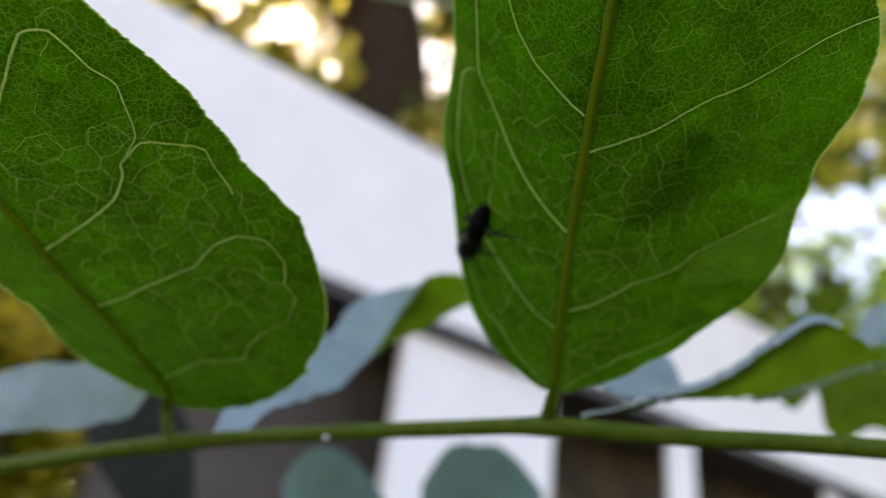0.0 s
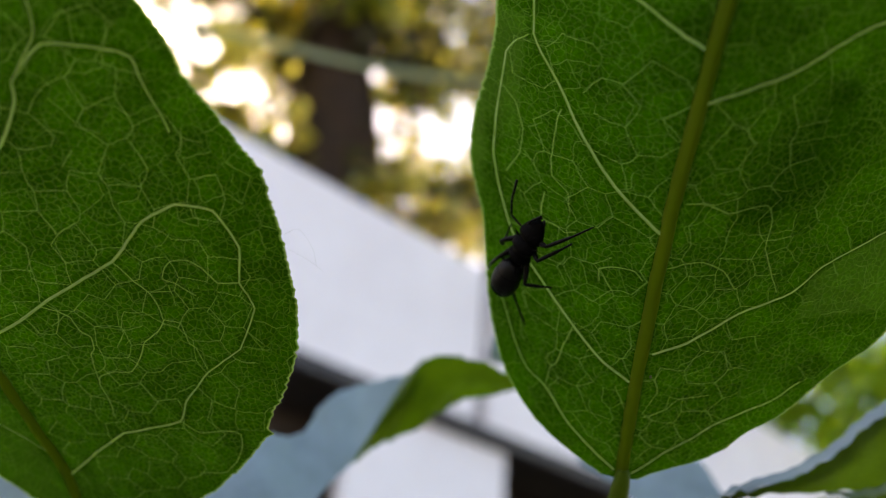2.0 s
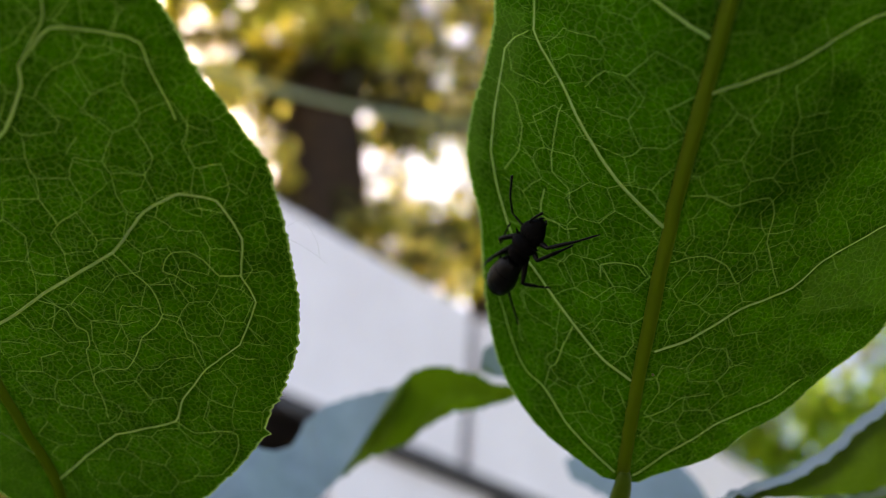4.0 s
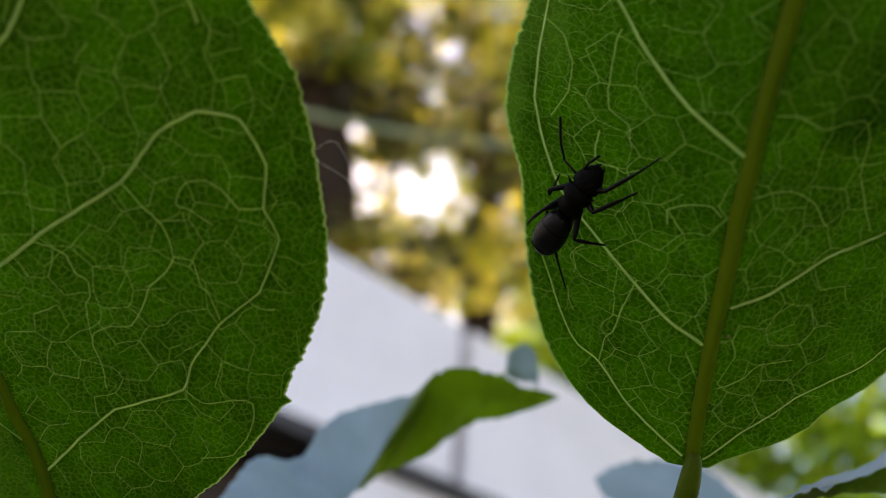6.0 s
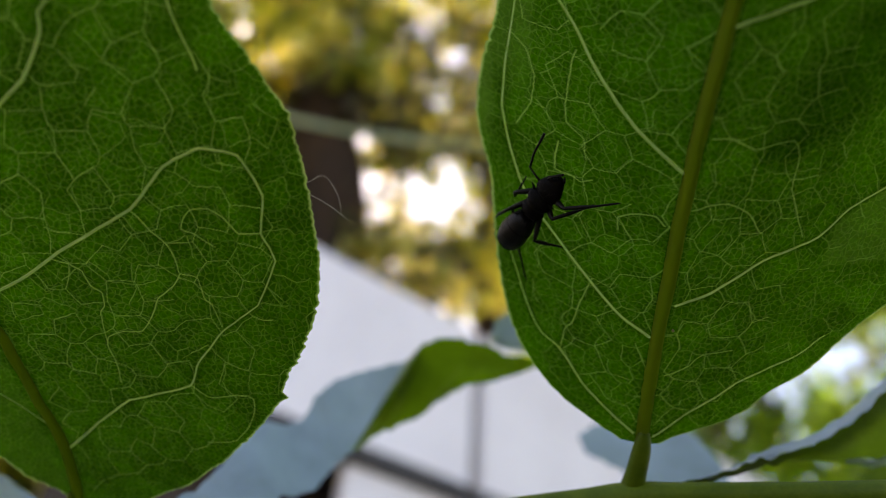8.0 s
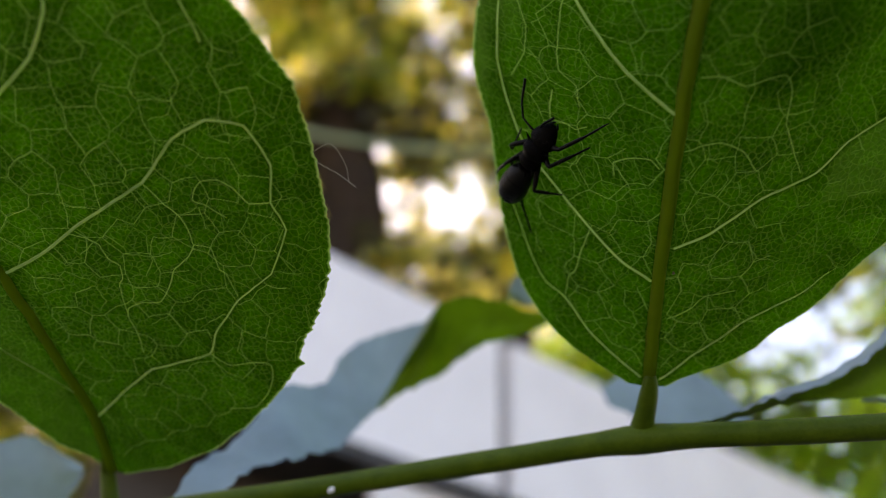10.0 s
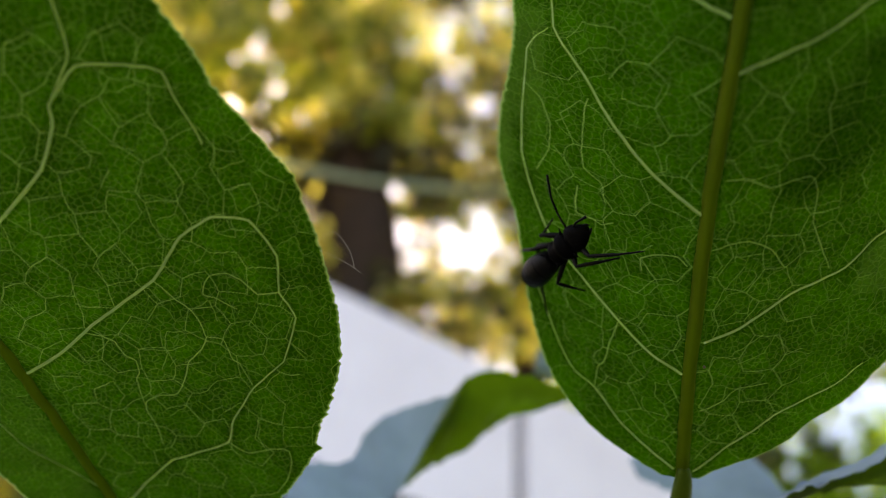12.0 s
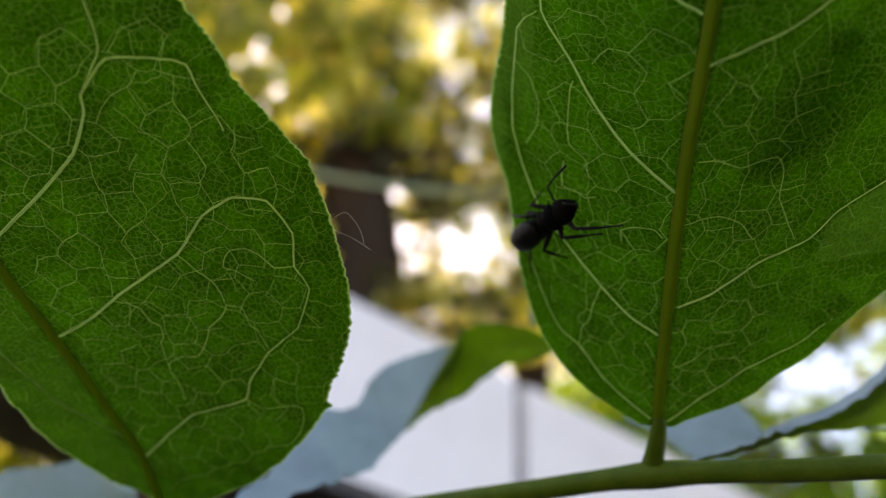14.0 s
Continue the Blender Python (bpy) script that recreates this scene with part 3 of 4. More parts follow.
SIDE_CROSS = [(0.10, 0.065, way) for way in SIDE_CROSS_WAYS] + [(0.056, 0.045, way) for way in fine_net(random.Random(12), 52.0, lambda u: 3.0, lambda u: np.interp(u, (0, 10, 17, 26, 40, 52), (1, 16, 21, 26, 24, 19)), 1.7)]
BIG_RIB = (0.54, 0.36, [(-0.2, 0), (6, -0.2), (12, -0.35), (24, -0.5), (34, -0.4), (50, -0.2), (68, 0)])
SIDE_RIB = (0.54, 0.34, [(0, 0.8), (4, 1.6), (9, 2.4), (15, 2.1), (21, 1.9), (26, 1.6), (33, 1.2), (50, 1.5), (82, 3)])


def big_plain(u, v):
    """Smooth zones without a net, made paler for sheen on the bent blade: a strip along one margin and a lobe beyond
    the vein's fork.
    """
    soft = lambda x: np.clip(x / 0.5 + 0.5, 0, 1)
    strip = 0.4 * np.clip((-12.6 - v) / 0.9, 0, 1) * np.clip((u - 18) / 5, 0, 1) * soft(46 - u)
    lobe = soft(v - 11.4) * soft(u - 16.1) * soft(19.3 + (v - 10.7) * 0.73 - u)
    pocket = 0.3 * soft(-10.6 - v) * np.clip((u - 25) / 4, 0, 1) * soft(36 - u)
    return np.maximum(np.maximum(strip, pocket), lobe * 0.25)


big_leaf = BIG.build(69, 49, branch, "broad green leaf with pale net veins, seen from below", 1.0, BIG_VEINS + BIG_CROSS + [BIG_RIB], big_plain)
side_leaf = SIDE.build(83, 61, branch, "broad green leaf beside it, its fine veins lit through", 7.0, SIDE_VEINS + SIDE_CROSS + [SIDE_RIB], lambda u, v: np.clip((1.0 - v) / 1.5, 0, 0.1))
for blade, leaf, main, rib, seed in ((BIG, big_leaf, BIG_VEINS, BIG_RIB, 1.0), (SIDE, side_leaf, SIDE_VEINS, SIDE_RIB, 7.0)):
    for r0, r1, way in main:
        blade.vein(leaf, "vein", way, r0 * 0.46, r1 * 0.6, VEIN, seed)
    blade.vein(leaf, "midrib", rib[2], rib[0], rib[1], MIDRIB, seed, 1.1)


def local(x, y, z, pivot=PIVOT):
    return (Vector((x, y, z)) - pivot) * MM


stem = [(-75, 58, -36), (-56, 58, -31.5), (-32, 59.3, -27.6), (-10, 60.2, -25.6), (6, 57.6, -23.0), (18.3, 54.9, -20.9), (31.5, 51.2, -19.7), (45, 49, -18.9), (60, 46, -18), (110, 44, -19), (170, 46, -26), (235, 50, -40)]
twig = part("twig", mesh_of("twig", *tube([local(*q) for q in spline(stem, 10)],
            lambda t: (1.05 + 0.8 * max(0, t - 0.75) + 0.25 * math.exp(-((t * 11 - 5) / 0.2) ** 2) + 0.2 * math.exp(-((t * 11 - 2) / 0.2) ** 2)) * MM, 14)), TWIG, branch)
part("petiole", mesh_of("petiole", *tube([local(*q) for q in spline([(18.4, 55.5, -20.6), (18.6, 54.9, -19.2), (18.95, 53.9, -16.6), (19.1, 53.2, -14.4)], 6)],
     lambda t: (0.95 - 0.2 * t + 0.12 * math.exp(-((t - 0.2) / 0.15) ** 2)) * math.sqrt(max(0.02, 1 - max(0, (t - 0.5) / 0.5) ** 2)) * MM, 12)), TWIG, branch)
part("petiole", mesh_of("petiole", *tube([local(*q) for q in spline([(-32, 59.4, -27.4), (-32.6, 60.4, -25.4), (-33.2, 61.4, -23.6), (-32.9, 60.8, -21.5)], 6)],
     lambda t: (0.9 - 0.2 * t) * math.sqrt(max(0.02, 1 - max(0, (t - 0.5) / 0.5) ** 2)) * MM, 12)), TWIG, branch)
part("pale_speck", mesh_of("speck", *tube([local(-10.5, 59.2, -25.9), local(-10.2, 59.05, -25.6), local(-9.9, 59.0, -25.4)], lambda t: 0.32 * math.sin(0.4 + 2.4 * t) * MM, 6)), SPECK, branch)


def strip_leaf(name, cols, material, label, across=10, sub=9, wave=0.7):
    """A leaf seen near its edge, lofted from column to column between its two margins."""
    tops, bots = spline([c[0] for c in cols], sub), spline([c[1] for c in cols], sub)
    rows = []
    for i, (a, b) in enumerate(zip(tops, bots)):
        row = []
        for j in range(across + 1):
            s = j / across
            q = a.lerp(b, s)
            q = q + Vector((0, 1, 0.4)) * (wave * noise.noise((i * 0.14, s * 2.0, len(cols))) - 1.2 * wave * s * (1 - s))
            q.z += (0.8 * noise.noise((i * 0.32, 3, 0)) if j in (0, across) and 0 < i < len(tops) - 1 else 0)
            row.append(local(*q))
        rows.append(row)
    return part(name, mesh_of(name, *sheet(rows)), material, branch, label)


strip_leaf("leaf", [((-26.4, 60.0, -26.5), (-25.3, 59.0, -26.6)), ((-26.8, 66.0, -25.4), (-22.3, 63.0, -26.8)), ((-24.8, 72.0, -24.7), (-20.8, 67.0, -26.0)),
                    ((-23.6, 78.0, -23.6), (-18.8, 71.0, -26.5)), ((-22.5, 82.0, -21.5), (-17.2, 75.0, -27.5)), ((-21.0, 85.0, -20.8), (-15.7, 79.0, -28.3)),
                    ((-18.7, 88.0, -21.9), (-14.0, 82.0, -28.4)), ((-16.9, 91.0, -21.5), (-12.4, 84.0, -27.2)), ((-15.8, 94.0, -19.3), (-11.5, 86.0, -26.5)),
                    ((-13.7, 96.0, -17.7), (-10.9, 87.0, -26.1)), ((-10.2, 98.0, -16.9), (-10.6, 88.0, -26.0)), ((-3.3, 99.0, -15.3), (-10.4, 89.0, -26.0))],
           LEAF_PALE, "waxy upper face of a wavy leaf behind, tinted blue-grey for sky sheen")
strip_leaf("leaf", [((-3.3, 99.0, -15.3), (-10.4, 89.0, -26.0)), ((-1.7, 93.0, -13.2), (-8.7, 94.0, -25.8)), ((0.5, 91.0, -11.5), (-5.2, 97.0, -24.7)),
                    ((3.4, 91.0, -11.3), (-1.1, 98.0, -23.1)), ((7.2, 92.0, -12.1), (4.0, 99.0, -19.8)), ((10.6, 94.0, -13.8), (8.1, 99.0, -18.9)),
                    ((13.8, 96.0, -14.9), (12.1, 98.0, -17.8)), ((16.4, 97.0, -15.6), (15.6, 98.0, -16.6))], LEAF_SOFT, "green underside of the leaf's folded tip")
strip_leaf("leaf", [((24.0, 112.0, -30.3), (24.0, 111.0, -30.5)), ((27.9, 114.0, -28.6), (25.1, 108.0, -32.6)), ((33.6, 114.0, -28.0), (28.3, 106.0, -33.5)),
                    ((39.3, 114.0, -28.6), (33.0, 100.0, -36.0)), ((42.3, 112.0, -29.7), (38.5, 100.0, -36.5)), ((45.1, 108.0, -32.9), (46.0, 104.0, -35.5))],
           LEAF_PALE, "waxy leaf behind the stem, tinted blue-grey for sky sheen")
strip_leaf("leaf", [((22.9, 60.5, -21.8), (22.8, 58.0, -21.0)), ((29.5, 62.5, -21.0), (29.3, 60.0, -20.1)), ((34.1, 64.5, -19.7), (33.8, 62.0, -19.6)),
                    ((39.3, 65.5, -18.6), (38.9, 63.0, -18.6)), ((44.4, 66.5, -15.7), (43.8, 64.0, -15.8)), ((48.7, 67.5, -12.8), (48.1, 65.0, -13.0)),
                    ((53.1, 68.5, -10.5), (52.4, 66.0, -10.7)), ((57.6, 70.5, -11.7), (56.8, 68.0, -11.9))], LEAF_PALE, "blue-white rim of the folded leaf", wave=0.1)
strip_leaf("leaf", [((22.8, 58.0, -21.0), (23.2, 58.0, -21.2)), ((29.3, 60.0, -20.1), (29.8, 61.0, -21.0)), ((33.8, 62.0, -19.6), (34.8, 63.0, -20.6)),
                    ((38.9, 63.0, -18.6), (42.7, 66.0, -21.4)), ((43.8, 64.0, -15.8), (49.5, 69.0, -21.8)), ((48.1, 65.0, -13.0), (54.6, 71.0, -21.1)),
                    ((52.4, 66.0, -10.7), (60.4, 73.0, -19.6)), ((56.8, 68.0, -11.9), (65.7, 75.0, -19.0)), ((61.1, 70.0, -14.8), (69.3, 76.0, -19.3)),
                    ((70.0, 72.0, -17.7), (73.7, 77.0, -20.4))], LEAF_SOFT, "green underside of a folded leaf", wave=0.3)
strip_leaf("leaf", [((42.7, 66.0, -21.4), (43.7, 68.0, -22.3)), ((49.5, 69.0, -21.8), (50.6, 71.0, -23.5)), ((54.6, 71.0, -21.1), (55.8, 73.0, -22.8)),
                    ((60.4, 73.0, -19.6), (61.8, 75.0, -21.3)), ((65.7, 75.0, -19.0), (67.2, 77.0, -20.7)), ((69.3, 76.0, -19.3), (70.8, 78.0, -20.9)),
                    ((73.7, 77.0, -20.4), (75.3, 79.0, -21.3))], LEAF_PALE, "pale curled lower margin of the folded leaf", wave=0.1)
strip_leaf("leaf", [((74.0, 135.0, -48.9), (74.8, 135.0, -50.3)), ((77.6, 138.0, -48.7), (77.5, 135.0, -53.3)), ((81.3, 138.0, -47.9), (79.4, 135.0, -53.2)),
                    ((83.9, 138.0, -48.5), (82.1, 136.0, -51.2))], LEAF_SOFT, "small green leaf lower in the shrub")
strip_leaf("leaf", [((84.1, 140.0, -49.3), (85.4, 138.0, -51.3)), ((89.1, 142.0, -46.1), (86.4, 135.0, -58.3)), ((92.9, 142.0, -45.0), (90.6, 135.0, -61.3)),
                    ((97.5, 142.0, -45.7), (95.6, 136.0, -58.3)), ((108, 142.0, -47.0), (103, 136.0, -58.4)), ((120, 142, -49), (116, 137, -53))], LEAF_SOFT, "broad green leaf hanging lower in the shrub")
strip_leaf("leaf", [((78.4, 110.0, -27.7), (78.7, 110.0, -29.0)), ((80.7, 112.0, -23.8), (79.4, 108.0, -28.5)), ((85.4, 114.0, -20.9), (83.3, 108.0, -27.9)),
                    ((93.5, 116.0, -20.2), (91.1, 110.0, -26.2)), ((102, 117, -22), (100, 113, -25))], LEAF_PALE, "waxy leaf farther along the branch, tinted blue-grey for sky sheen")
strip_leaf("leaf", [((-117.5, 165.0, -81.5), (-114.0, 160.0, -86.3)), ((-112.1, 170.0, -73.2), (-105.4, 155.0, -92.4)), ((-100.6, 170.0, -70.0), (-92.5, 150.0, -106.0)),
                    ((-90.0, 170.0, -74.3), (-82.4, 150.0, -107.3)), ((-82.2, 165.0, -83.8), (-76.3, 150.0, -98.1))], LEAF_SHADE, "leaf low in the shrub, coloured dark for shade")
strip_leaf("leaf", [((-83.7, 85.0, -32.6), (-76.8, 76.0, -35.6)), ((-75.8, 84.0, -28.8), (-70.8, 76.0, -36.2)), ((-68.4, 83.0, -26.6), (-65.6, 76.0, -35.2)),
                    ((-58.2, 82.0, -25.4), (-55.6, 76.0, -34.2)), ((-52.6, 81.0, -25.3), (-48.1, 77.0, -32.4)), ((-45.8, 78.0, -28.3), (-45.0, 77.0, -28.9))],
           LEAF_PALE, "waxy leaf low on the branch, tinted blue-grey for sky sheen")

strip_leaf("leaf", [((9.5, 97, -10.0), (9.0, 97, -13.0)), ((11.5, 98, -8.6), (11.5, 98, -13.8)), ((13.8, 99, -10.0), (13.8, 98, -14.4))], LEAF_PALE, "curled blue-grey leaf tip")
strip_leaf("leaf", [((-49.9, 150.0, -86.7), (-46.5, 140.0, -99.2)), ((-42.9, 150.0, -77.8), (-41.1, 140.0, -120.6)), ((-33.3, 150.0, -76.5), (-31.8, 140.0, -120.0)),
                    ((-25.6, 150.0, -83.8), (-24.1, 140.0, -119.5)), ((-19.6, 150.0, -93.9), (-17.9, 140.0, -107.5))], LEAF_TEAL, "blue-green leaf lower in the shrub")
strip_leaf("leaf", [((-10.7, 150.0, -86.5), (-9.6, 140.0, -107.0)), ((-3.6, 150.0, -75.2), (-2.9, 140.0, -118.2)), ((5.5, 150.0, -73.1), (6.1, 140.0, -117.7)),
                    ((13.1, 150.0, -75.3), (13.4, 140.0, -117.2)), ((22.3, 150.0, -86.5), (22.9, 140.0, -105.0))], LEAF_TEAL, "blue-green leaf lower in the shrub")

part("dark_speck", mesh_of("dark_speck", *tube([BIG.at(11.0, 0.62, -0.15), BIG.at(11.12, 0.64, -0.2), BIG.at(11.24, 0.62, -0.15)], lambda t: 0.13 * math.sin(0.5 + 2.2 * t) * MM, 7)), DARK_BROWN, big_leaf)

# fine fibres caught on the margin
for k, way in enumerate(([(34.2, 27.8), (34.6, 29.0), (33.2, 29.8), (31.8, 29.9)], [(33.6, 27.8), (32.6, 29.3), (31.6, 30.4)])):
    part("fibre", mesh_of("fibre", *tube([SIDE.at(q.x, q.y, -0.2 - 0.3 * k) for q in spline([(u, v, 0) for u, v in way], 6)], 0.010 * MM, 5)), HAIR, side_leaf)

# ---------------------------------------------------------------- unseen scrap added over the big leaf to shade it
scrap = thing("shade_scrap", "added dark scrap on the leaf's upper face, out of sight, shading it", "leaf scrap")
rows = []
for i in range(13):
    s = i / 12
    u, v = 35.5 - 10.5 * s, 9.0 - 4.6 * s
    half = 1.5 * math.sin(math.pi * (0.08 + 0.84 * s)) ** 0.7
    rows.append([BIG.at(u + half * k * 0.4, v - half * k, 0.5 + 2.9 * math.sin(math.pi * s) ** 0.6 + 0.4 * k * k) for k in (-1, -0.5, 0, 0.5, 1)])
part("scrap", mesh_of("scrap", *sheet(rows)), DARK_BROWN, scrap)

# ---------------------------------------------------------------- the ant
ant = thing("ant", "black ant with a dull grey gaster clinging to the leaf", "ant")


def egg(name, stations, material, parent, label=""):
    """A rounded body along x from stations (x, half width, half height, height of the axis), millimetres."""
    verts, faces = [], []
    pts = spline([(a * 0.88 - 0.35, b * 1.05, c * 1.05) for a, b, c, d in stations], 5)
    mids = spline([(a * 0.88 - 0.35, d * 1.1, 0) for a, b, c, d in stations], 5)
    sides = 18
    for p, m in zip(pts, mids):
        for k in range(sides):
            a = math.tau * k / sides
            verts.append(Vector((p.x, max(p.y, 0.01) * math.cos(a), m.y + max(p.z, 0.01) * math.sin(a))) * MM)
    n = len(pts)
    for i in range(n - 1):
        for k in range(sides):
            faces.append((i * sides + k, i * sides + (k + 1) % sides, (i + 1) * sides + (k + 1) % sides, (i + 1) * sides + k))
    faces.append(tuple(range(sides))[::-1])
    faces.append(tuple((n - 1) * sides + k for k in range(sides)))
    return part(name, mesh_of(name, verts, faces), material, parent, label)


egg("gaster", [(-5.1, 0.05, 0.05, 1.0), (-4.8, 0.55, 0.5, 1.0), (-4.0, 1.04, 0.95, 1.1), (-2.8, 1.24, 1.15, 1.2), (-1.5, 1.12, 1.0, 1.2), (-0.7, 0.92, 0.8, 1.1), (-0.2, 0.5, 0.4, 1.0)],
    ANT_GASTER, ant, "dull grey-black banded gaster")
for x, w in ((-4.0, 0.98), (-3.0, 1.25), (-1.9, 1.21)):
    band = [Vector((x, w * 0.97 * math.cos(a), 1.3 + w * 0.9 * math.sin(a))) * MM for a in [math.tau * k / 24 for k in range(25)]]
    part("gaster_band", mesh_of("band", *tube(band, 0.06 * MM, 5)), ANT, ant)
egg("petiole_node", [(-0.95, 0.3, 0.25, 0.9), (-0.6, 0.6, 0.5, 0.95), (-0.3, 0.68, 0.75, 1.05), (-0.05, 0.52, 0.4, 0.9), (0.15, 0.4, 0.3, 0.85)], ANT, ant)
egg("mesosoma", [(-0.2, 0.5, 0.4, 0.9), (0.15, 0.92, 0.75, 1.0), (0.7, 1.02, 0.85, 1.1), (1.2, 0.86, 0.76, 1.12), (1.85, 1.14, 0.86, 1.15), (2.4, 0.98, 0.7, 1.05), (2.75, 0.62, 0.45, 0.98)], ANT, ant)
egg("head", [(2.5, 0.6, 0.45, 0.95), (2.8, 1.06, 0.6, 1.0), (3.3, 1.12, 0.66, 1.0), (3.95, 0.92, 0.56, 0.9), (4.5, 0.6, 0.42, 0.78), (4.8, 0.32, 0.25, 0.7)], ANT, ant)
for root, tip in (((1.6, 0.8, 1.3), (2.1, 1.45, 1.5)), ((1.6, -0.8, 1.3), (2.1, -1.45, 1.5)), ((0.2, 0.6, 1.4), (-0.5, 1.25, 1.9)), ((0.2, -0.6, 1.4), (-0.5, -1.25, 1.9)),
                  ((-0.6, 0.3, 1.5), (-1.0, 0.85, 2.0)), ((-0.6, -0.3, 1.5), (-1.0, -0.85, 2.0))):
    part("spine", mesh_of("spine", *tube([Vector(root).lerp(Vector(tip), k / 4) * MM for k in range(5)], lambda t: (0.19 - 0.165 * t) * MM, 7)), ANT, ant)
rng_hair = random.Random(2)
verts, faces = [], []
for k in range(320):
    x = rng_hair.uniform(-4.9, 4.0)
    a, r = rng_hair.uniform(0, math.tau), (1.25 if x < -1 else 0.85)
    root = Vector((x * 0.88 - 0.35, r * math.cos(a), 1.15 + r * 0.85 * math.sin(a)))
    tip = root + Vector((-0.15, 0.32 * math.cos(a), 0.32 * math.sin(a)))
    tube([root * MM, tip * MM], lambda t: (0.014 - 0.01 * t) * MM, 3, verts, faces)
tagged(part("hairs", mesh_of("hairs", verts, faces), ANT_LIMB, ant), kind="stuff")
for side in (1, -1):
    eye = [(3.35, 0.1, 0.1, 0), (3.45, 0.16, 0.16, 0), (3.6, 0.18, 0.18, 0), (3.75, 0.13, 0.13, 0), (3.8, 0.02, 0.02, 0)]
    e = egg("eye", eye, ANT_GASTER, ant)
    e.location = (0, side * 0.78 * MM, 1.25 * MM)
    part("mandible", mesh_of("mandible", *tube([Vector(q) * MM for q in ((3.55, side * 0.4, 0.75), (3.85, side * 0.36, 0.65), (4.1, side * 0.1, 0.55))], lambda t: (0.16 - 0.1 * t) * MM, 7)), ANT_LIMB, ant)


def leg(hip, knee, ankle, toe):
    """Coxa, femur, tibia and tarsus of one leg in one rod with swellings."""
    pts = [Vector(q) for q in (hip, knee, ankle, toe)]
    line, rad = [], []
    for (a, b), (r0, r1, r2) in zip(zip(pts, pts[1:]), ((0.24, 0.29, 0.16), (0.14, 0.19, 0.13), (0.10, 0.09, 0.07))):
        for k in range(6):
            s = k / 6
            line.append(a.lerp(b, s) * MM)
            rad.append(r0 * (1 - s) ** 2 + 2 * r1 * s * (1 - s) + r2 * s * s)
    line.append(pts[-1] * MM)
    rad.append(0.03)
    return mesh_of("leg", *tube(line, lambda t: rad[min(len(rad) - 1, round(t * (len(line) - 1)))] * MM, 8))


for hip, knee, ankle, toe in (
        ((2.1, 0.4, 0.8), (0.2, 2.0, 1.7), (-0.6, 2.1, 0.9), (1.0, 2.75, 0.1)),
        ((1.2, 0.45, 0.7), (-1.6, 1.6, 1.6), (-3.5, 2.4, 0.7), (-4.6, 2.7, 0.1)),
        ((0.5, 0.4, 0.7), (-2.0, 1.9, 0.4), (-4.6, -1.2, 0.25), (-6.1, -3.3, 0.1)),
        ((0.5, -0.4, 0.7), (-1.3, -2.0, 1.7), (-1.0, -2.9, 0.8), (-0.6, -3.7, 0.1)),
        ((1.2, -0.45, 0.7), (1.4, -1.9, 1.6), (3.3, -2.8, 0.8), (4.9, -3.5, 0.1))):
    part("leg", leg(hip, knee, ankle, toe), ANT_LIMB, ant)
front_leg = part("leg", leg((0, 0, 0), (1.3, -1.2, 0.9), (3.6, -2.0, 0.5), (5.7, -2.6, 0.1)), ANT_LIMB, ant, "raised foreleg feeling about")
front_leg.location = Vector((2.1, -0.5, 0.7)) * MM


def antenna(first, second):
    line = [q * MM for q in spline([(0, 0, 0), Vector(first) * 0.5, first, Vector(first).lerp(Vector(second), 0.5), second], 4)]
    return mesh_of("antenna", *tube(line, lambda t: (0.1 if t < 0.45 else 0.085 + 0.03 * math.sin(3.0 * (t - 0.36))) * MM, 7))


LONG_AT, SHORT_AT = Vector((2.6, 2.5, 1.2)) * MM, Vector((2.9, 0.75, 1.1)) * MM
part("antenna_scape", mesh_of("scape", *tube([q * MM for q in spline([(2.4, 0.8, 1.05), (2.55, 1.6, 1.25), (2.6, 2.5, 1.2)], 4)], lambda t: (0.11 - 0.03 * t) * MM, 7)), ANT_LIMB, ant)
feeler_long = part("antenna", antenna((1.4, 0.1, 0.25), (3.2, 0.15, 0.1)), ANT_LIMB, ant)
feeler_long.location = LONG_AT
feeler_short = part("antenna", antenna((0.9, 0.1, 0.35), (2.0, 0.0, 0.2)), ANT_LIMB, ant)
feeler_short.location = SHORT_AT

# ---------------------------------------------------------------- the stem that carries the branch
foot = WORLD @ (Vector((236, 50, -40)) * MM)
bough = thing("shrub", "upright brown shrub stem rooted in the soil", "shrub")
part("stem", mesh_of("stem", *tube(spline([(foot.x + 0.05, foot.y - 0.02, -0.02), (foot.x + 0.02, foot.y, 0.5), (foot.x, foot.y, foot.z), (foot.x - 0.03, foot.y + 0.02, foot.z + 0.35)], 8),
     lambda t: 0.009 - 0.006 * t, 10)), TWIG, bough)

# ---------------------------------------------------------------- pavilion behind
ALONG = Vector((math.sin(radians(52)), math.cos(radians(52)), 0))
AWAY = Vector((-ALONG.y, ALONG.x, 0))
D = 2.5
PAV = Matrix.Translation((0, 0, 0)) @ Matrix(((ALONG.x, AWAY.x, 0, 0), (ALONG.y, AWAY.y, 0, 0), (0, 0, 1, 0), (0, 0, 0, 1)))
pavilion = thing("pavilion", "white panelled park pavilion with dark trim under its fascia", "pavilion", PAV)
TOPZ, TRIMZ = EYE + 0.862 * D, EYE + 0.508 * D
# the far left run is unseen, added to keep the sun off the branch
for lo, hi in ((-5.0, -2.02), (-1.98, 2.165), (2.245, 6.4), (6.44, 11.0)):
    part("fascia_panel", box((lo, D, TRIMZ), (hi, D + 0.08, TOPZ), 0.004), WHITE_WALL, pavilion)
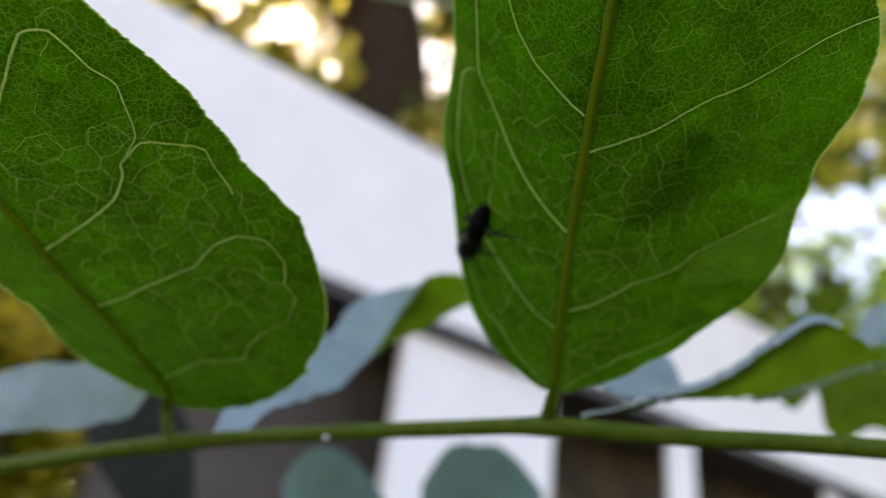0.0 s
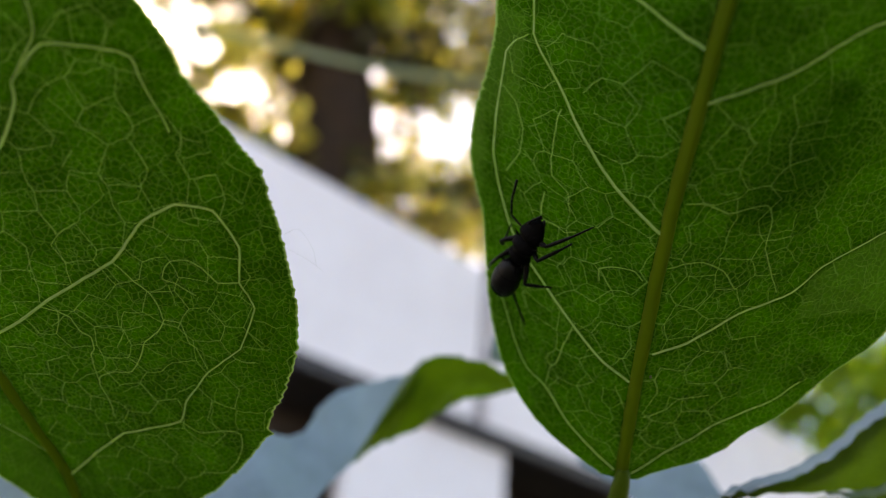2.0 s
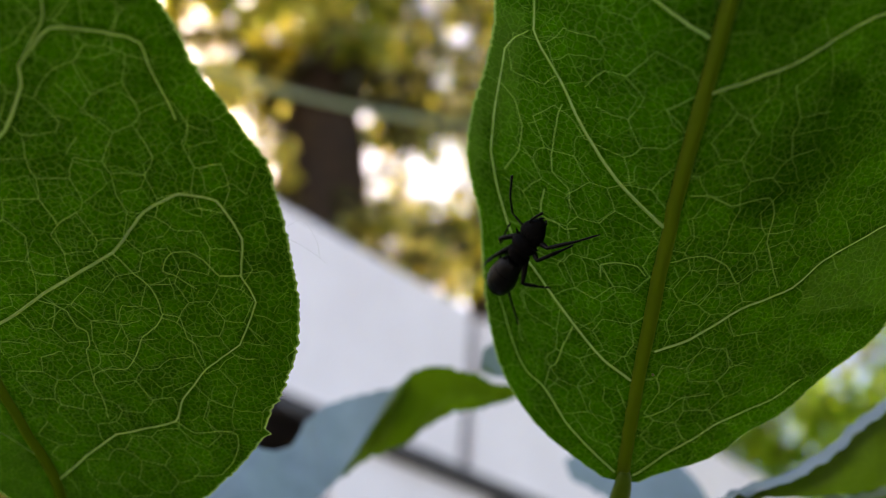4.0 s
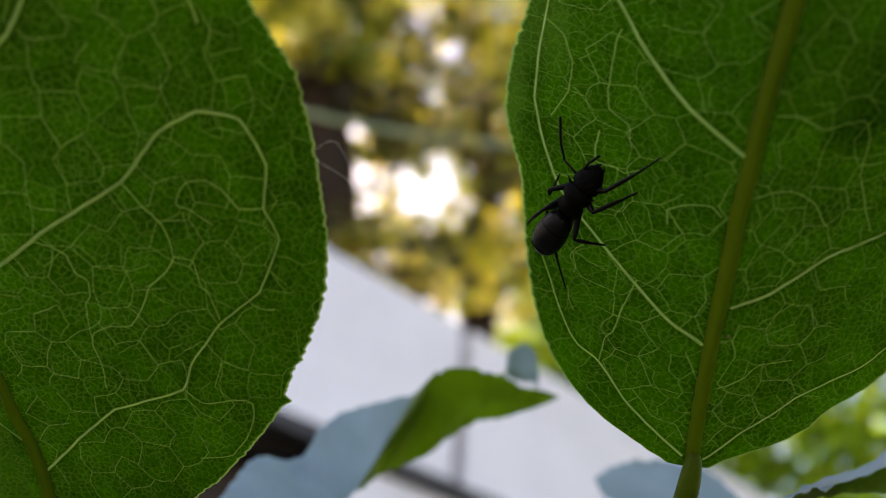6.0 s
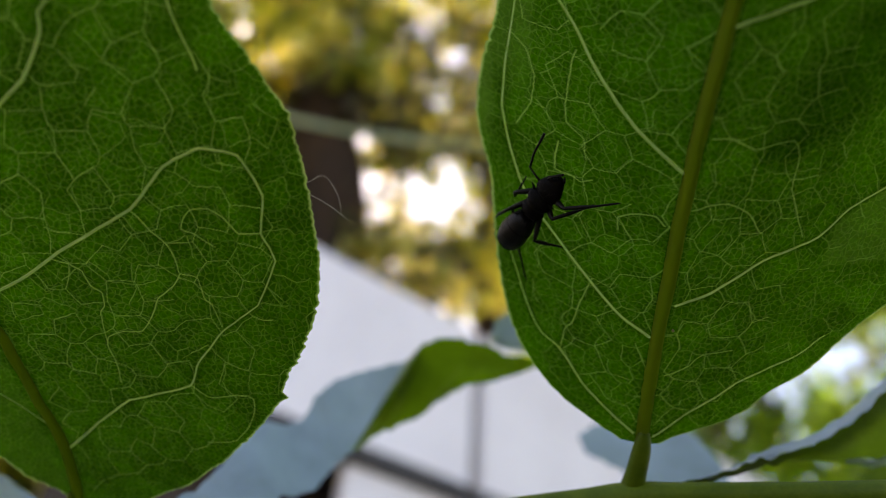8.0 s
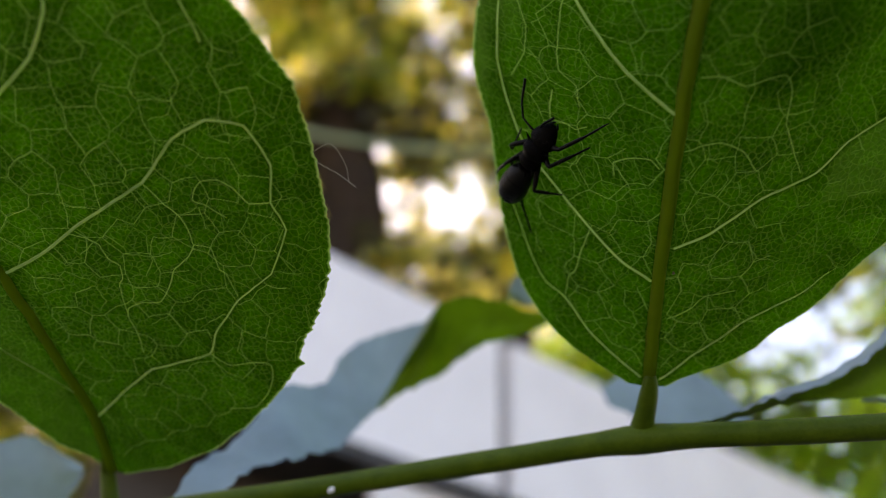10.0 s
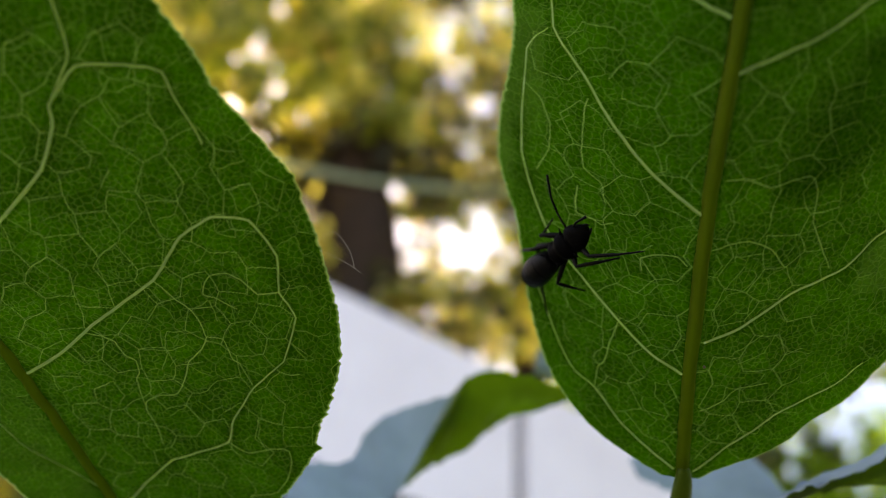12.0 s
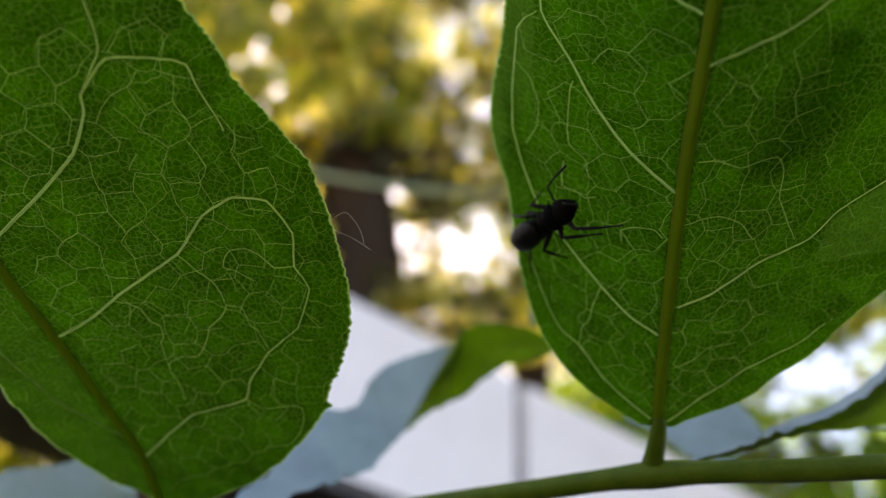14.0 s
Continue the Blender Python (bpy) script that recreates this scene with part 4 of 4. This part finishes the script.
part("fascia_frame", box((-4.9, D + 0.083, TRIMZ - 0.03), (10.9, D + 0.14, TOPZ - 0.02)), DARK_TRIM, pavilion)
part("trim", box((-5.0, D - 0.03, TRIMZ - 0.075), (11.0, D + 0.07, TRIMZ - 0.004), 0.006), DARK_TRIM, pavilion)
part("roof", box((-5.0, D + 0.144, TOPZ - 0.12), (11.0, D + 0.70, TOPZ - 0.01), 0.01), WHITE_WALL, pavilion)
# the soffit's near-black trim colour carries the deep shade under the roof
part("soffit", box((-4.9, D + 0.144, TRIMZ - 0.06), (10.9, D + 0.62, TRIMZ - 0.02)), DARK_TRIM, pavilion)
part("pier", box((1.5, D + 0.03, 0.0), (2.41, D + 0.09, TRIMZ - 0.08), 0.006), WHITE_WALL, pavilion)
part("post", box((-4.8, D + 0.03, 0.0), (-4.58, D + 0.25, TRIMZ - 0.08), 0.006), WHITE_WALL, pavilion)
part("post", box((3.29, D + 0.03, 0.0), (3.52, D + 0.06, TRIMZ - 0.08), 0.006), WHITE_WALL, pavilion)
part("post", box((4.9, D + 0.03, 0.0), (5.12, D + 0.06, TRIMZ - 0.08), 0.006), WHITE_WALL, pavilion)
part("back_side", box((0.5, D + 0.5, 0.0), (2.3, D + 0.61, TRIMZ - 0.065)), GREY_WALL, pavilion)
# backdrop added across the open side, coloured like the dim foliage beyond
part("back_side", box((2.31, D + 0.54, 0.0), (10.9, D + 0.61, TRIMZ - 0.065)), BROWN_BACKDROP, pavilion, "added backdrop, mottled brown in place of dim foliage beyond")

# ---------------------------------------------------------------- ground
tagged(part("ground", mesh_of("ground", *sheet([[(x, y, 0.02 * noise.noise((x * 0.2, y * 0.2, 0))) for x in np.linspace(-400, 400, 41)] for y in np.linspace(-400, 400, 41)])), GROUND, None),
       "trodden brown soil", "ground", kind="structure")

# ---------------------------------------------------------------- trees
# openings to the sky in the crowns, laid out as seen from the lens: direction, height, half width in degrees
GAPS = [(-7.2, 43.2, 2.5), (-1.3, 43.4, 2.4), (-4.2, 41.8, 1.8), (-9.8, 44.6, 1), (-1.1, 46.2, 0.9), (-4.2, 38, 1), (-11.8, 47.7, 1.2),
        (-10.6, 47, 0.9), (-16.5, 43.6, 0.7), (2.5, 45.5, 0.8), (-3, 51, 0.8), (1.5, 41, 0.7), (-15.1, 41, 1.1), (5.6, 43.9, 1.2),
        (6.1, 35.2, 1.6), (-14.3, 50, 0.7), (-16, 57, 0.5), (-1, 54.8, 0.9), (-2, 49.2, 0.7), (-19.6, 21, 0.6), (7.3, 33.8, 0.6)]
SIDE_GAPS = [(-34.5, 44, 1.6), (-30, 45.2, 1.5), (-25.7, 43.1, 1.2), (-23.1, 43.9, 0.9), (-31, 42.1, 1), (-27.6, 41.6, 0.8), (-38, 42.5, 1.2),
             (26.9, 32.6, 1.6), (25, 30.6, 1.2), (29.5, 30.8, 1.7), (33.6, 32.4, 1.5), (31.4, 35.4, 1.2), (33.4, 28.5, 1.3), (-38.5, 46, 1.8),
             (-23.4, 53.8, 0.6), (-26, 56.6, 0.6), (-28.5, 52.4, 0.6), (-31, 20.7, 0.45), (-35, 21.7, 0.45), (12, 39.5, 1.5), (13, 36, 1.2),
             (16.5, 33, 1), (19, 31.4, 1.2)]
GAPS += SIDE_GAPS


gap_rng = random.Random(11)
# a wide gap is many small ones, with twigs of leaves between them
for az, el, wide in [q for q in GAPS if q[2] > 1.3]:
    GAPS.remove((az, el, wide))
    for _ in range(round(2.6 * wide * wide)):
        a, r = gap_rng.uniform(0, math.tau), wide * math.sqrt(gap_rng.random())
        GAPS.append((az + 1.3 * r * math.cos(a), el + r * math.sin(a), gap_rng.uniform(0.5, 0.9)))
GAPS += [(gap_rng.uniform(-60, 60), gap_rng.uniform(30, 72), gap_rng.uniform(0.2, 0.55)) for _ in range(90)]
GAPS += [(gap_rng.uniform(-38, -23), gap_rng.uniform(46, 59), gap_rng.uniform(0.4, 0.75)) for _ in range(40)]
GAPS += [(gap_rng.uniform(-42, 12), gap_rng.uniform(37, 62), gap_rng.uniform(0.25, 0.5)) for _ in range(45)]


def aim(az, el, reach):
    """A place in that direction from the lens, reach metres off over the ground."""
    return Vector((math.sin(radians(az)) * reach, math.cos(radians(az)) * reach, EYE + reach * math.tan(radians(el))))


def limb(points, r0, r1, sides=12):
    p = spline(points, 8)
    return mesh_of("limb", *tube([q + Vector((noise.noise(q * 1.3), noise.noise(q * 1.3 + Vector((7, 0, 0))), 0)) * 0.06 for q in p], lambda t: r0 + (r1 - r0) * t, sides))


def crown_mesh(rng, clumps, leaves, size, spread, low, high, near, far, az0, az1, gaps=True):
    """Many small folded leaves in loose clumps, with open gaps to the sky."""
    verts, faces = [], []
    made = 0
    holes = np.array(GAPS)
    while made < clumps:
        az, el, reach = rng.uniform(az0, az1), rng.uniform(low, high), rng.uniform(near, far)
        made += 1
        c = aim(az, el, reach)
        for _ in range(leaves):
            q = c + Vector((rng.gauss(0, spread), rng.gauss(0, spread), rng.gauss(0, spread * 0.7)))
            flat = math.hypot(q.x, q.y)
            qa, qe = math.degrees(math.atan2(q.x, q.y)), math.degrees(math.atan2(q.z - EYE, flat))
            # leave out a leaf that would cover a gap seen from the lens
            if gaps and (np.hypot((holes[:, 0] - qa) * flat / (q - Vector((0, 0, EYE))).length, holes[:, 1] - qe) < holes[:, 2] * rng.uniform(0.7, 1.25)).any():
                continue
            d = Vector((rng.gauss(0, 1), rng.gauss(0, 1), rng.gauss(-0.3, 0.6))).normalized()
            n = d.cross(Vector((rng.gauss(0, 1), rng.gauss(0, 1), rng.gauss(0, 1)))).normalized()
            w = size * rng.uniform(0.6, 1.3)
            b = d.cross(n)
            i = len(verts)
            verts += [q, q + d * w * 0.5 + n * w * 0.3 + b * w * 0.08, q + d * w, q + d * w * 0.5 - n * w * 0.3 + b * w * 0.08]
            faces += [(i, i + 1, i + 2), (i, i + 2, i + 3)]
    return mesh_of("crown", verts, faces, False)


rng = random.Random(4)
tree = thing("tree", "broadleaf tree with a dark leaning trunk and yellow-lit leaves", "tree", group="trees behind the pavilion")
part("trunk", limb([aim(-11, -13, 5.4), aim(-11.5, 10, 5.3), aim(-12.3, 30, 5.2), aim(-13.6, 40.7, 5.1), aim(-15.3, 46, 5.0), aim(-17, 50.6, 5.0), aim(-19, 54.5, 4.9), aim(-25, 57.5, 4.8), aim(-32, 60, 4.6)], 0.48, 0.26), BARK, tree)
for a in ([aim(-12, 43, 6), aim(-16, 46.5, 5.6), aim(-23, 48, 5.2), aim(-34, 49, 5)], [aim(-15, 46, 6), aim(-8, 49.5, 6.2), aim(2, 49, 6.5), aim(14, 50, 6.6)]):
    part("limb", limb(a, 0.09, 0.03, 8), BARK, tree)
part("crown", crown_mesh(rng, 1500, 22, 0.17, 0.05, 34, 82, 4.6, 7.6, -66, 36), CROWN_SUNLIT, tree)
part("crown", crown_mesh(rng, 100, 30, 0.17, 0.08, 51, 68, 4.0, 4.8, -46, -17), CROWN_SUNLIT, tree)
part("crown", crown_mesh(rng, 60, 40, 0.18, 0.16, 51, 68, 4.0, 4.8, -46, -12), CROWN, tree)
part("crown", crown_mesh(rng, 260, 40, 0.18, 0.15, 36, 76, 4.5, 6.2, -60, 30), CROWN_SHADED, tree)
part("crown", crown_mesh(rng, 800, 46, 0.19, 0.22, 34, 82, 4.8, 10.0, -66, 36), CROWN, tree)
part("crown", crown_mesh(rng, 360, 46, 0.20, 0.28, 34, 82, 6.0, 10.0, -66, 36), CROWN_SHADED, tree)
tree2 = thing("tree", "broadleaf tree with a slim trunk and green-yellow leaves", "tree", group="trees behind the pavilion")
part("trunk", limb([aim(4, -11.8, 6.0), aim(4, 20, 6), aim(4.2, 39, 5.9), aim(4.6, 44, 5.8), aim(3, 52, 5.7)], 0.24, 0.12), BARK, tree2)
part("crown", crown_mesh(rng, 640, 46, 0.19, 0.26, 22, 78, 6.0, 11.0, 6, 76), CROWN_GREEN, tree2)
part("crown", crown_mesh(rng, 150, 40, 0.17, 0.12, 30, 78, 6.0, 10.0, 6, 76), CROWN_SUNLIT, tree2)
part("crown", crown_mesh(rng, 300, 46, 0.20, 0.28, 22, 78, 6.5, 11.0, 6, 76), CROWN_SHADED, tree2)
part("crown", crown_mesh(rng, 70, 40, 0.17, 0.22, 24, 31, 6.6, 8.5, 6, 20, False), CROWN_GREEN, tree2)
part("crown", crown_mesh(rng, 70, 40, 0.17, 0.22, 17, 25, 7.0, 8.5, 18, 36, False), CROWN_GREEN, tree2)
cable = thing("overhead_cable", "pale green cable strung between the trees", "cable")
part("sheath", mesh_of("cable", *tube(spline([aim(-75, 31, 7.0), aim(-30, 46.2, 4.3), aim(12, 47.4, 4.4), aim(60, 33, 7.0)], 14), 0.024, 8)), CABLE, cable)
hedge = thing("shrub", "tall dark hedge behind the bush", "hedge")
part("foliage", crown_mesh(rng, 420, 46, 0.2, 0.3, -8, 20, 7.2, 9.0, -70, -14), CROWN_SHADED, hedge)
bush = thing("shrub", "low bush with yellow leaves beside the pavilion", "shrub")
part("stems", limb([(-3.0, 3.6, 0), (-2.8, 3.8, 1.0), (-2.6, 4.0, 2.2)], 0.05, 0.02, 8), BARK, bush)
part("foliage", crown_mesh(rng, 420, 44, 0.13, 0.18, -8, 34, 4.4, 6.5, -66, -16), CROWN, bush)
part("foliage", crown_mesh(rng, 110, 30, 0.13, 0.10, -8, 34, 3.9, 4.8, -66, -20), CROWN_SUNLIT, bush)
part("foliage", crown_mesh(rng, 260, 46, 0.14, 0.2, -10, 27, 5.5, 7.0, -66, -16), CROWN_SHADED, bush)


# ---------------------------------------------------------------- what moves
ANT_TURN = [(0.0, 9), (1.0, 11), (1.5, 13), (2.5, 12), (3.0, 14), (5.5, 19), (6.5, 20), (7.5, 26), (8.2, 24), (10.5, 21), (11.5, 24), (12.0, 35), (12.5, 36), (14.0, 40)]
FEELER = [(0.0, 45), (0.5, 9), (1.0, 40), (1.5, 27), (2.0, 15), (2.5, 58), (3.0, 53), (5.5, 8), (6.0, 40), (6.5, 63), (7.0, 50), (7.5, 42), (8.0, 10), (10.5, 27),
          (11.0, 2), (11.5, 40), (12.0, 60), (12.5, 22), (13.0, 70), (13.5, 5), (14.0, 6)]
FORELEG = [(0.0, -35), (1.5, -30), (2.0, -12), (2.5, 4), (3.0, -22), (5.5, -3), (6.5, -2), (7.0, -10), (7.5, -26), (8.2, -16), (10.5, -6), (11.0, -8), (11.5, -12), (12.5, -10), (14.0, -6)]


def ant_seat(heading):
    """Where the ant sits on the big leaf, heading degrees from the midrib's way."""
    o = BIG.at(17.3, -9.5, -0.05)
    fore = Vector((0.344, -0.703, 0.623))
    up = Vector((-0.71, -0.655, -0.235))
    left = up.cross(fore).normalized()
    fore = left.cross(up).normalized()
    seat = Matrix((fore, left, up.normalized())).transposed().to_4x4()
    return Matrix.Translation(o) @ seat @ pose(0.00015, -0.0007, 0, 0, 0, -(heading - 19) * 0.9)


def motions():
    sways = {t: swung(PIVOT, *r) for t, *r in SWAY}
    walk(branch, [(t, WORLD @ m) for t, m in sways.items()])
    walk(side_leaf, [(t, sways[t].inverted() @ swung(PIVOT_SIDE, *r)) for t, *r in SWAY_SIDE])
    walk(scrap, [(t, WORLD @ m) for t, m in sways.items()])
    turn = lambda table, t: float(np.interp(t, [a for a, b in table], [b for a, b in table]))
    walk(ant, [(t, WORLD @ m @ ant_seat(turn(ANT_TURN, t))) for t, m in sways.items()])
    walk(feeler_long, [(t, Matrix.Translation(LONG_AT) @ pose(0, 0, 0, 0, 0, a)) for t, a in FEELER])
    walk(feeler_short, [(t, Matrix.Translation(SHORT_AT) @ pose(0, 0, 0, 0, 0, 0.5 * (a - 25) - 20)) for t, a in FEELER])
    walk(front_leg, [(t, Matrix.Translation(Vector((2.1, -0.5, 0.7)) * MM) @ pose(0, 0, 0, 0, 0, a)) for t, a in FORELEG])


motions()
